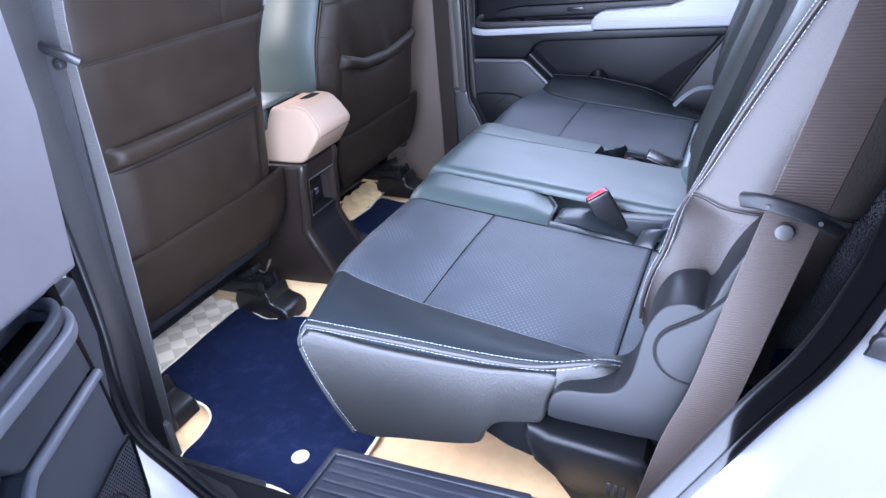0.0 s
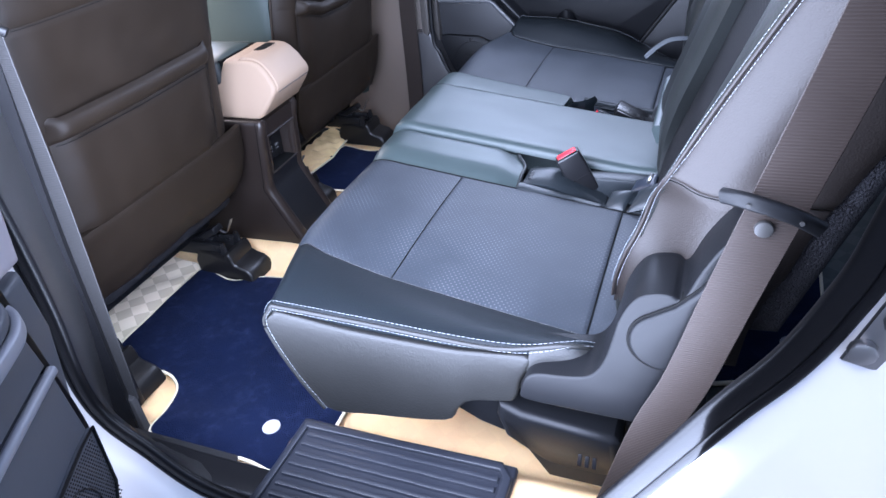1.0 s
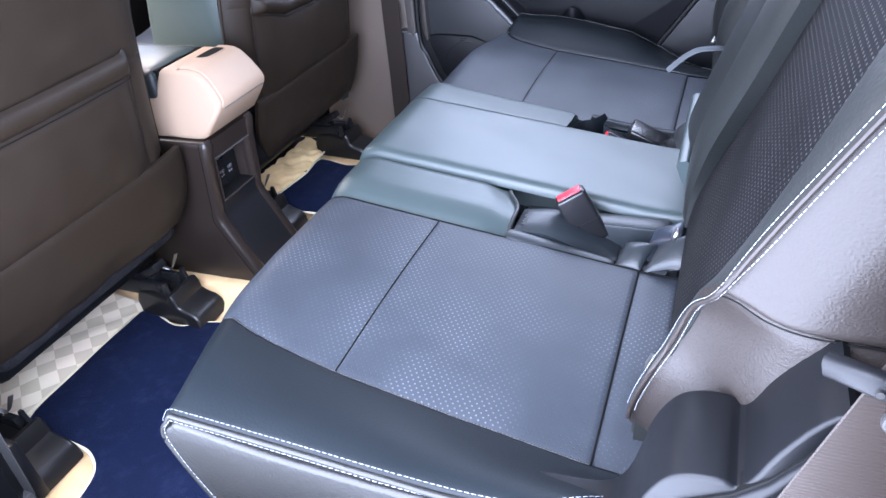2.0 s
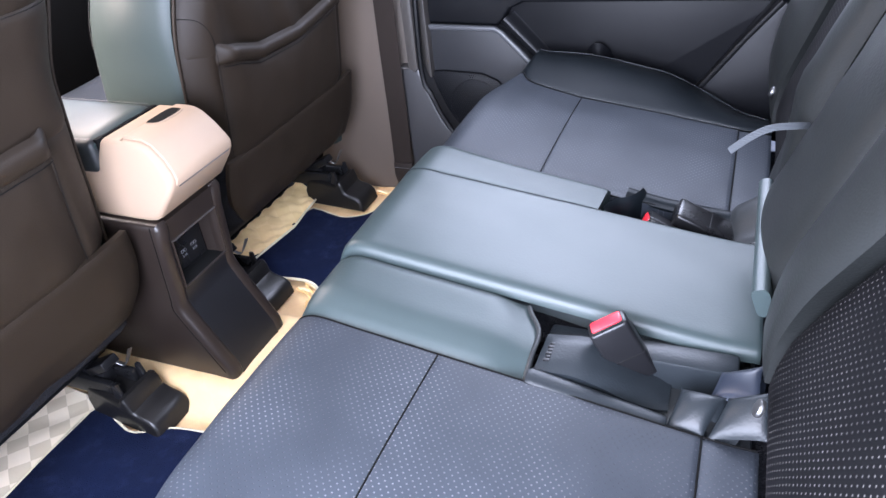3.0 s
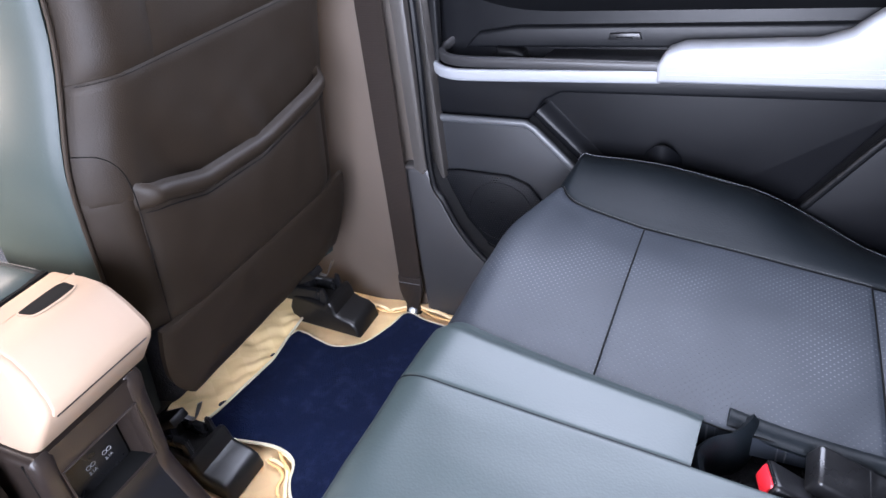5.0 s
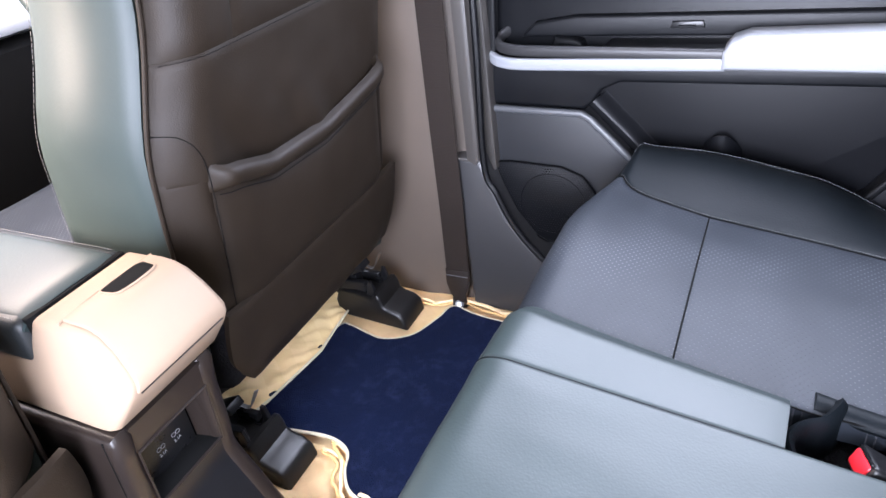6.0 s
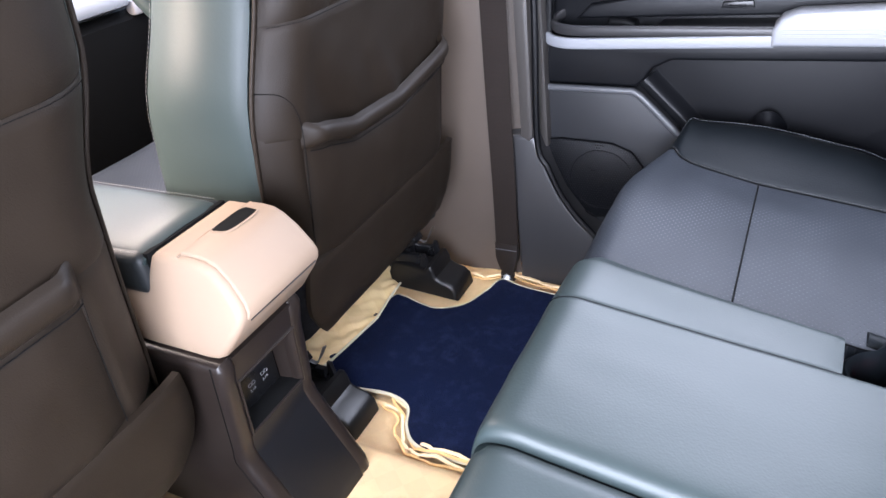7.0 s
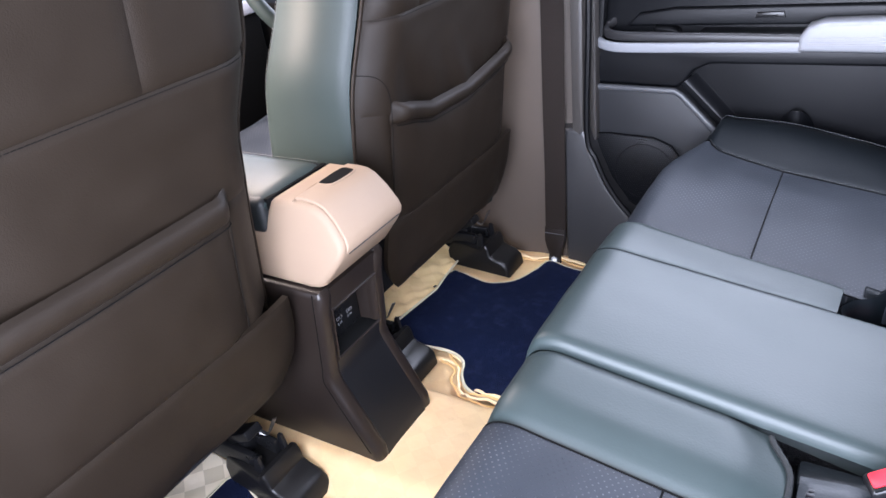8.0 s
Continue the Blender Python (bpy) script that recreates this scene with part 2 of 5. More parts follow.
# the ridge's highlight is put into this paler grey
DOOR_EDGE_LIT = grainy("highlit_moulded_edge", (0.052, 0.054, 0.058), 0.38, 900, 0.2)
BUTTON = grainy("grey_button", (0.016, 0.0155, 0.015), 0.5, 900, 0.05, spec=0.3)
PRINT = grainy("faint_grey_print", (0.15, 0.15, 0.155), 0.6, 900, 0.05)
LINING = grainy("grey_headlining", (0.30, 0.295, 0.28), 0.9, 600, 0.4)
ASPHALT = grainy("pale_paving", (0.22, 0.215, 0.205), 0.9, 120, 0.6, 0.3, distance=0.01, patch=0.7)


# ---------------------------------------------------------------- mesh tools
def part(name, bm, mat, parent=None, label="", smooth=True, split=40):
    """Links a bmesh, given in world metres, as one mesh object; under parent if there is one."""
    bmesh.ops.recalc_face_normals(bm, faces=bm.faces)
    if smooth:
        for f in bm.faces:
            f.smooth = True
        limit = radians(split)
        for e in bm.edges:
            if len(e.link_faces) == 2 and e.calc_face_angle(0) > limit:
                e.smooth = False
    me = bpy.data.meshes.new(name)
    bm.to_mesh(me)
    bm.free()
    me.materials.append(mat)
    ob = new(name, me)
    if parent is not None:
        ob.parent = parent
        m = Matrix.Identity(4)
        up = parent
        while up is not None:
            m = up.matrix_basis.inverted() @ m if up.parent is None else m
            up = up.parent
        ob.matrix_parent_inverse = m if parent.parent is None else Matrix.Identity(4)
    if label:
        ob["label"] = label
    return ob


def thing(name, base, label, category, group="", kind=""):
    e = new(name)
    e.empty_display_size = 0.05
    e.matrix_basis = Matrix.Translation(base)
    return tagged(e, label, category, group, kind)


def merge(bm, other):
    """Adds other's geometry to bm."""
    table = {v: bm.verts.new(v.co) for v in other.verts}
    for f in other.faces:
        bm.faces.new([table[v] for v in f.verts])
    other.free()
    return bm


def box(x0, x1, y0, y1, z0, z1, bev=0.0, seg=2):
    bm = bmesh.new()
    bmesh.ops.create_cube(bm, size=1)
    for v in bm.verts:
        v.co = ((x0 + x1) / 2 + v.co.x * (x1 - x0), (y0 + y1) / 2 + v.co.y * (y1 - y0), (z0 + z1) / 2 + v.co.z * (z1 - z0))
    if bev:
        bmesh.ops.bevel(bm, geom=bm.edges[:], offset=bev, segments=seg, profile=0.5, affect="EDGES", clamp_overlap=True)
    return bm


def turned(bm, m):
    bmesh.ops.transform(bm, matrix=m, verts=bm.verts)
    return bm


def prism(outline, plane, a, b, bev=0.0, seg=2):
    """An outline in the plane "xz", "xy" or "yz", extruded along the third axis from a to b."""
    put = {"xz": lambda u, v, w: (u, w, v), "xy": lambda u, v, w: (u, v, w), "yz": lambda u, v, w: (w, u, v)}[plane]
    bm = bmesh.new()
    lo, hi = ([bm.verts.new(put(u, v, w)) for u, v in outline] for w in (a, b))
    n = len(outline)
    bm.faces.new(lo), bm.faces.new(hi[::-1])
    for i in range(n):
        bm.faces.new((lo[i], hi[i], hi[(i + 1) % n], lo[(i + 1) % n]))
    bmesh.ops.recalc_face_normals(bm, faces=bm.faces)
    if bev:
        rim = [e for e in bm.edges if not (e.verts[0] in lo) ^ (e.verts[1] in lo)]
        bmesh.ops.bevel(bm, geom=rim, offset=bev, segments=seg, profile=0.5, affect="EDGES", clamp_overlap=True)
    return bm


def spline(points, s):
    """Point at s (in steps of the list) on a smooth curve through the points."""
    n = len(points) - 1
    i = max(0, min(n - 1, int(math.floor(s))))
    f = s - i
    p = [Vector(points[max(0, min(n, k))]) for k in (i - 1, i, i + 1, i + 2)]
    return 0.5 * (2 * p[1] + (p[2] - p[0]) * f + (2 * p[0] - 5 * p[1] + 4 * p[2] - p[3]) * f * f + (3 * p[1] - p[0] - 3 * p[2] + p[3]) * f ** 3)


def curve(points, per=6, closed=False):
    pts = [Vector(p) for p in points]
    if closed:
        n = len(pts)
        ext = [pts[-1]] + pts + pts[:2]
        return [spline(ext, 1 + k / per) for k in range(n * per)]
    return [spline(pts, k / per) for k in range((len(pts) - 1) * per + 1)]


def sweep(path, section, up=(0, 0, 1), closed=False, ends=True, fixed=False):
    """A section (list of (side, up) offsets) drawn along a path."""
    bm = bmesh.new()
    rings, n, up = [], len(path), Vector(up)
    for i, p in enumerate(path):
        a, b = path[i - 1] if i or closed else p, path[(i + 1) % n] if i < n - 1 or closed else p
        way = (b - a).normalized()
        side = way.cross(up).normalized()
        top = up if fixed else side.cross(way).normalized()
        rings.append([bm.verts.new(p + side * u + top * v) for u, v in section])
    k = len(section)
    for i in range(n if closed else n - 1):
        a, b = rings[i], rings[(i + 1) % n]
        for j in range(k):
            bm.faces.new((a[j], a[(j + 1) % k], b[(j + 1) % k], b[j]))
    if ends and not closed:
        bm.faces.new(rings[0]), bm.faces.new(rings[-1][::-1])
    return bm


def ring(r, n=8, squash=1.0):
    return [(r * math.cos(2 * math.pi * i / n), r * squash * math.sin(2 * math.pi * i / n)) for i in range(n)]


def rounded(w, h, r, n=3):
    """Section of a bar w wide and h thick with rounded corners."""
    out = []
    for cx, cy, a0 in ((w / 2 - r, h / 2 - r, 0), (-w / 2 + r, h / 2 - r, 90), (-w / 2 + r, -h / 2 + r, 180), (w / 2 - r, -h / 2 + r, 270)):
        out += [(cx + r * math.cos(radians(a0 + 90 * k / n)), cy + r * math.sin(radians(a0 + 90 * k / n))) for k in range(n + 1)]
    return out


def stitches(path, pitch=0.0065, length=0.0042, r=0.00031):
    """A running stitch: short thread dashes along a path."""
    bm = bmesh.new()
    seg = [(a, b, (b - a).length) for a, b in zip(path, path[1:])]
    total, d = sum(s[2] for s in seg), 0.0

    def at(d):
        for a, b, l in seg:
            if d <= l:
                return a.lerp(b, d / max(l, 1e-9))
            d -= l
        return seg[-1][1]

    while d + length < total:
        merge(bm, sweep([at(d), at(d + length / 2), at(d + length)], ring(r, 5), (0.13, 0.21, 0.97)))
        d += pitch
    return bm


def disc(centre, axis, r, h, n=20, bev=0.0):
    bm = bmesh.new()
    bmesh.ops.create_cone(bm, cap_ends=True, segments=n, radius1=r, radius2=r, depth=h)
    if bev:
        rim = [e for e in bm.edges if all(abs(abs(v.co.z) - h / 2) < 1e-6 for v in e.verts) and abs(e.verts[0].co.z - e.verts[1].co.z) < 1e-6]
        bmesh.ops.bevel(bm, geom=rim, offset=bev, segments=2, profile=0.5, affect="EDGES")
    q = Vector(axis).normalized().to_track_quat("Z", "Y").to_matrix().to_4x4()
    return turned(bm, Matrix.Translation(centre) @ q)


def smooth(a, b, x):
    t = max(0.0, min(1.0, (x - a) / (b - a)))
    return t * t * (3 - 2 * t)


def steps(n, lo=0.0, hi=1.0):
    """n + 1 values from lo to hi, denser towards both ends."""
    return [lo + (hi - lo) * (0.5 * (k / n) + 0.5 * (0.5 - 0.5 * math.cos(math.pi * k / n))) for k in range(n + 1)]


def pad(surface, nu=24, nv=16, thick=0.03, groove=0.008, width=0.016, puff=0.0, open_sides="", wrinkle=0.0, out=1):
    """An upholstered panel: a surface(u, v), u and v from 0 to 1, with drawn-in seams along its edges and a body behind it.
    open_sides: which of "u0 u1 v0 v1" run on without a seam."""
    us, vs = steps(nu), steps(nv)
    P = [[Vector(surface(u, v)) for v in vs] for u in us]
    bm = bmesh.new()
    eps = 1e-3
    lu = (Vector(surface(1, 0.5)) - Vector(surface(0, 0.5))).length
    lv = (Vector(surface(0.5, 1)) - Vector(surface(0.5, 0))).length
    top, bot = [], []
    for i, u in enumerate(us):
        trow, brow = [], []
        for j, v in enumerate(vs):
            du = Vector(surface(min(1, u + eps), v)) - Vector(surface(max(0, u - eps), v))
            dv = Vector(surface(u, min(1, v + eps))) - Vector(surface(u, max(0, v - eps)))
            n = du.cross(dv).normalized() * out
            d = min([x for x, tag in ((u * lu, "u0"), ((1 - u) * lu, "u1"), (v * lv, "v0"), ((1 - v) * lv, "v1")) if tag not in open_sides] or [1])
            h = -groove * math.exp(-(d / width) ** 2 * 1.6) + puff * math.sin(math.pi * u) ** 0.6 * math.sin(math.pi * v) ** 0.6
            if wrinkle:
                p = P[i][j]
                h += wrinkle * (noise.noise(p * 9) + 0.5 * noise.noise(p * 23)) * min(1, d / 0.03)
            trow.append(bm.verts.new(P[i][j] + n * h))
            brow.append(bm.verts.new(P[i][j] - n * thick))
        top.append(trow), bot.append(brow)
    for i in range(nu):
        for j in range(nv):
            bm.faces.new((top[i][j], top[i + 1][j], top[i + 1][j + 1], top[i][j + 1]))
            bm.faces.new((bot[i][j], bot[i][j + 1], bot[i + 1][j + 1], bot[i + 1][j]))
    for i in range(nu):
        for j in (0, nv):
            bm.faces.new((top[i][j], top[i + 1][j], bot[i + 1][j], bot[i][j]))
    for j in range(nv):
        for i in (0, nu):
            bm.faces.new((top[i][j], top[i][j + 1], bot[i][j + 1], bot[i][j]))
    return bm


# ---------------------------------------------------------------- setting
def setting(name, bm, mat, label, category):
    return tagged(part(name, bm, mat), label, category, kind="structure")


bm = bmesh.new()
bmesh.ops.create_grid(bm, x_segments=8, y_segments=8, size=250)
turned(bm, Matrix.Translation((0, 0, -0.42)))
setting("ground", bm, ASPHALT, "grey paved ground outside the parked car", "ground")


def floor_z(x, y):
    tunnel = 0.048 * smooth(0.150, 0.095, abs(y + 0.025))
    return tunnel + 0.055 * smooth(-0.56, -0.63, y) * smooth(-0.52, -0.44, x) + 0.004 * noise.noise(Vector((x * 6, y * 6, 0))) + 0.0035 * noise.noise(Vector((x * 17, y * 15, 3))) - 0.005 * abs(noise.noise(Vector((x * 22, y * 13, 8)))) * smooth(-0.66, -0.80, x)


bm = bmesh.new()
nx, ny = 260, 150
grid = [[bm.verts.new((x, y, floor_z(x, y) - 0.004)) for y in np.linspace(-0.715, 0.68, ny)] for x in np.linspace(-1.9, 0.12, nx)]
for i in range(nx - 1):
    for j in range(ny - 1):
        bm.faces.new((grid[i][j], grid[i + 1][j], grid[i + 1][j + 1], grid[i][j + 1]))
bmesh.ops.solidify(bm, geom=bm.faces[:], thickness=0.02)
setting("floor", bm, BEIGE, "beige vinyl floor cover laid over the car floor, slightly rumpled", "floor")
setting("floor_rear", box(0.12, 1.75, -0.66, 0.66, -0.02, 0.10, 0.01), REAR_VINYL, "grey-green vinyl floor behind the second seat row", "floor")
setting("floor_underbody", box(-2.3, 1.9, -0.74, 0.76, -0.16, -0.03), RUBBER, "black underbody of the car", "floor")
# roof with headlining, and the plain body round the cabin
setting("ceiling", box(-1.05, 1.7, -0.62, 0.62, 1.17, 1.21, 0.015), LINING, "grey fabric headlining under the roof", "ceiling")
setting("roof", box(-1.1, 1.8, -0.68, 0.68, 1.215, 1.25, 0.015), PAINT, "white painted car roof", "roof")
setting("wall_front", box(-2.0, -1.9, -0.74, 0.74, -0.1, 0.62, 0.01), PLASTIC, "dark firewall in front of the cabin", "wall")
setting("wall_rear", box(1.75, 1.85, -0.74, 0.74, -0.1, 0.72, 0.01), PLASTIC_GREY, "dark tailgate trim closing the luggage space", "wall")
setting("wall_far_front", box(-1.9, -0.83, 0.70, 0.80, -0.1, 0.60, 0.01), MATT_BLACK, "dark front door on the driver side", "wall")
setting("wall_far_rear", box(0.28, 1.75, 0.70, 0.80, -0.1, 0.66, 0.01), DOOR_DARK, "dark rear quarter trim", "wall")
setting("wall_near_front", box(-1.9, -0.90, -0.80, -0.70, -0.1, 0.60, 0.01), DOOR_DARK, "dark front passenger door trim", "wall")
setting("wall_near_rear", box(0.36, 1.75, -0.78, -0.70, -0.1, 0.66, 0.01), DOOR_DARK, "dark rear quarter trim behind the door opening", "wall")

# ---------------------------------------------------------------- rear bench
CUSH = [(-0.385, 0.120), (-0.430, 0.175), (-0.463, 0.245), (-0.486, 0.305), (-0.478, 0.342), (-0.450, 0.356),
        (-0.40, 0.350), (-0.29, 0.334), (-0.15, 0.314), (0.0, 0.292), (0.055, 0.288)]


def panel_in(side, s):
    """Where the perforated field begins, measured from the car's middle."""
    return 0.217 if side < 0 else float(np.interp(s, (5, 6, 7, 8, 9, 10), (0.228, 0.220, 0.208, 0.196, 0.214, 0.216)))


def panel_out(side, s):
    """Where the perforated field meets the outer bolster."""
    if side < 0:
        return float(np.interp(s, (5, 6, 7, 8, 9, 10), (0.512, 0.525, 0.540, 0.547, 0.551, 0.552)))
    return float(np.interp(s, (4.3, 5, 6, 7, 8, 9, 10), (0.596, 0.582, 0.548, 0.524, 0.520, 0.511, 0.508)))


def cushion(s, y):
    """The seat's surface: s runs along the profile from under the nose to the rear, y across."""
    p = spline([(a, b, 0) for a, b in CUSH], s)
    x, z, w = p.x, p.y, abs(y)
    e = smooth(0.44, 0.665, w)
    front = 1 - smooth(4, 7, s)
    x += 0.050 * e * front
    o = panel_out(-1 if y < 0 else 1, s)
    k = max(0.0, min(1.2, (w - o) / (0.662 - o)))
    if y < 0:
        z += (0.002 + 0.040 * smooth(5, 9, s)) * smooth(0, 1, k)
        z += 0.031 * smooth(0.15, 1.0, k) * math.exp(-((s - 9.25) / 0.75) ** 2)
    else:
        z += (0.020 + 0.012 * math.exp(-((s - 7.0) / 0.8) ** 2) - 0.050 * smooth(7.9, 9.1, s)) * smooth(0, 1, k) * smooth(3, 5.5, s)
    z += (0.012 if y < 0 else 0.007) * math.sin(math.pi * min(1, k) ** 0.8) * smooth(3, 5.5, s) * (1 - 0.5 * smooth(8.5, 10, s))
    z += 0.004 * math.sin(math.pi * min(1, max(0, (w - 0.217) / 0.308))) * smooth(3, 5, s)
    return Vector((x, y, z))


def outer_y(s):
    return 0.662 - 0.068 * smooth(8.45, 10.0, s) ** 1.1


BACK = [(0.045, 0.30), (0.050, 0.38), (0.088, 0.50), (0.128, 0.62), (0.170, 0.74), (0.215, 0.86), (0.255, 0.97), (0.275, 1.00)]


def backrest(s, y, crown=0.0):
    p = spline([(a, b, 0) for a, b in BACK], s)
    return Vector((p.x - crown, y, p.y))


# front edge of the near backrest's outer cheek
CHEEK = [(0.030, -0.535, 0.345), (0.036, -0.556, 0.401), (0.048, -0.567, 0.449), (0.061, -0.565, 0.482), (0.074, -0.575, 0.530), (0.087, -0.606, 0.568), (0.101, -0.605, 0.595),
         (0.127, -0.606, 0.649), (0.172, -0.606, 0.735), (0.213, -0.606, 0.81), (0.252, -0.606, 0.90), (0.28, -0.606, 0.98), (0.30, -0.606, 1.03)]


def cheek_x(z):
    return float(np.interp(z, [p[2] for p in CHEEK], [p[0] for p in CHEEK]))


def cheek_y(z):
    return float(np.interp(z, [p[2] for p in CHEEK], [p[1] for p in CHEEK]))


def back_in(z):
    """Inner limit of the near backrest's perforated panel, from the car's middle."""
    return float(np.interp(z, (0.40, 0.463, 0.563, 0.65), (0.172, 0.188, 0.226, 0.240)))


def back_out(z):
    return float(np.interp(z, (0.40, 0.471, 0.505, 0.553, 0.60, 0.70), (0.483, 0.498, 0.515, 0.533, 0.535, 0.525)))


SIDE_OUTLINE = [(-0.400, 0.350), (-0.418, 0.345), (-0.431, 0.332), (-0.433, 0.312), (-0.414, 0.254), (-0.370, 0.169), (-0.280, 0.176), (-0.172, 0.197), (-0.150, 0.226),
                (-0.130, 0.246), (-0.085, 0.258), (-0.069, 0.266), (-0.060, 0.300), (-0.047, 0.345), (-0.10, 0.344), (-0.16, 0.338), (-0.30, 0.340)]


def bench_half(side, seat):
    """One seating place of the bench: side -1 near, 1 far."""
    flip = side
    def surf(s0, s1, ya, yb):
        return lambda u, v: cushion(s0 + (s1 - s0) * u, side * ((ya(s0 + (s1 - s0) * u) if callable(ya) else ya) * (1 - v) + (yb(s0 + (s1 - s0) * u) if callable(yb) else yb) * v))

    def yi(s):
        return panel_in(side, s)

    def yo(s):
        return panel_out(side, s)

    part("seat_front_panel", pad(surf(0.9, 7.0, yi, yo), 44, 30, 0.03, 0.0020, 0.0035, out=flip, wrinkle=0.0012), PERF, seat, "perforated black leather")
    part("seat_panel", pad(surf(7.0, 9.0, yi, yo), 30, 30, 0.03, 0.0020, 0.0035, out=flip, wrinkle=0.0015), PERF, seat, "perforated black leather")
    part("seat_rear_strip", pad(surf(9.0, 10.0, yi, yo), 8, 16, 0.03, 0.0035, 0.0055, out=flip), PERF, seat, "perforated black leather")
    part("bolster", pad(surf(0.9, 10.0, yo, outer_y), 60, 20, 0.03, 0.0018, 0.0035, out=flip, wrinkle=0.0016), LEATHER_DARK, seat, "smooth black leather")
    def thread(points):
        return sweep([p + Vector((0, 0, -0.0016)) for p in points], ring(0.0011, 6))

    part("seam", thread([cushion(7.0, side * y) for y in np.linspace(yi(7), yo(7), 24)]), MATT_BLACK, seat, "dark seam")
    part("seam", thread([cushion(9.0, side * y) for y in np.linspace(yi(9), yo(9), 24)]), MATT_BLACK, seat, "dark seam")
    for y in (yi, yo):
        part("seam", thread([cushion(s, side * y(s)) for s in np.linspace(3.2, 9.9, 60)]), MATT_BLACK, seat, "dark seam")
    ridge = [cushion(s, side * (yo(s) + 0.0016)) + Vector((0, 0, 0.0002)) for s in np.linspace(4.6, 9.0, 60)]
    part("stitching", stitches(ridge, 0.0040, 0.0030, 0.00022), THREAD_GREY, seat, "fine grey stitch beside the seam")
    # side panel under the piping
    poly = curve([(x, 0, z) for x, z in SIDE_OUTLINE], 4, True)
    a, b = sorted((side * 0.645, side * 0.666))
    part("side_panel", prism([(p.x, p.z - 0.005 * smooth(0.31, 0.34, p.z) - (0.09 * smooth(-0.22, -0.05, p.x) if side > 0 else 0.0)) for p in poly], "xz", a, b, 0.008, 3), LEATHER_SIDE, seat, "smooth grey-black leather")
    edge = [cushion(s, side * (outer_y(s) + 0.002)) for s in np.linspace(3.2, 9.9, 60)]
    low = [Vector((x, side * 0.664, z)) for x, z in ((-0.370, 0.169), (-0.397, 0.215), (-0.418, 0.262), (-0.430, 0.298), (-0.434, 0.320), (-0.430, 0.335), (-0.420, 0.347))]
    rope = curve(low + edge[16::5] + edge[-1:], 5)
    part("piping", sweep([p + Vector((0, 0, -0.003)) for p in rope], ring(0.0032 if side < 0 else 0.0022, 10)), LEATHER_SIDE if side < 0 else LEATHER_DARK, seat, "rolled black leather seam")
    top_row = [cushion(s, side * (outer_y(s) - 0.0030)) + Vector((0, 0, 0.0020)) for s in np.linspace(3.3, 9.7, 60)]
    part("stitching", stitches(top_row), THREAD, seat, "white running stitch")
    side_row = [p + Vector((0, side * 0.0030, -0.0060 + 0.0050 * smooth(40, 58, k))) for k, p in enumerate(edge) if k >= 16]
    part("stitching", stitches([p + Vector((0.006, side * 0.003, 0.002)) for p in curve(low, 6)] + side_row), THREAD, seat, "white running stitch")
    # backrest
    def bsurf(s0, s1, y0, y1, crown):
        def f(u, v):
            s = s0 + (s1 - s0) * u
            y = y0 + (y1 - y0) * v
            return backrest(s, side * y, crown(s, y))
        return f

    def bolster_crown(s, y):
        k = min(1, max(0, (y - 0.47) / 0.168))
        return (0.030 * math.sin(0.5 * math.pi * k) + 0.010 * math.sin(math.pi * k)) * smooth(0.2, 2.0, s) - 0.006 * smooth(0.9, 1.0, k)

    def near_panel(u, v):
        p = backrest(0.55 + 6.25 * u, 0.0, -0.008)
        return Vector((p.x, -(back_in(p.z) + (back_out(p.z) + 0.002 - back_in(p.z)) * v), p.z))

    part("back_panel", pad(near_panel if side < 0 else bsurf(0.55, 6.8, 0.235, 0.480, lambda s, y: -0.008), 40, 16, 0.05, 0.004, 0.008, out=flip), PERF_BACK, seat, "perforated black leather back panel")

    def near_bolster(u, v):
        s = 0.4 + 6.6 * u
        p = backrest(s, 0.0)
        y0 = -back_out(p.z)
        k = smooth(0.0, 1.0, v)
        return Vector((p.x * (1 - k) + (cheek_x(p.z) + 0.003) * k - 0.008 * math.sin(math.pi * v) * smooth(0.2, 2.0, s), y0 + (cheek_y(p.z) - y0) * v, p.z))

    part("back_bolster", pad(near_bolster if side < 0 else bsurf(0.4, 7.0, 0.478, 0.640, bolster_crown), 40, 14, 0.04, 0.004, 0.01, out=flip), LEATHER_BACK, seat, "smooth black leather")


def backshell(seat, y0, y1, name="back_shell"):
    pts = [(x + 0.055, z) for x, z in BACK[1:]] + [(x + 0.17, z + 0.01) for x, z in BACK[::-1][:-1]]
    part(name, prism(pts, "xz", y0, y1, 0.02, 3), BLACK_CARPET, seat, "black carpeted seat back")


near_seat = thing("bench_seat", (-0.1, -0.37, 0.0), "black leather rear seat with perforated panels and white stitching", "seat", "rear seats")
far_seat = thing("bench_seat", (-0.1, 0.27, 0.0), "wider black leather rear seat with a raised smooth centre place", "seat", "rear seats")
bench_half(-1, near_seat)
bench_half(1, far_seat)


for who, y0, y1 in ((near_seat, -0.54, -0.108), (far_seat, -0.085, 0.54)):
    core = [(-0.36, 0.18), (-0.43, 0.26), (-0.42, 0.30), (-0.10, 0.245), (0.16, 0.24), (0.16, 0.17), (-0.10, 0.17)]
    part("cushion_core", prism(core, "xz", y0, y1, 0.01, 1), BLACK_CARPET, who, "black foam core")
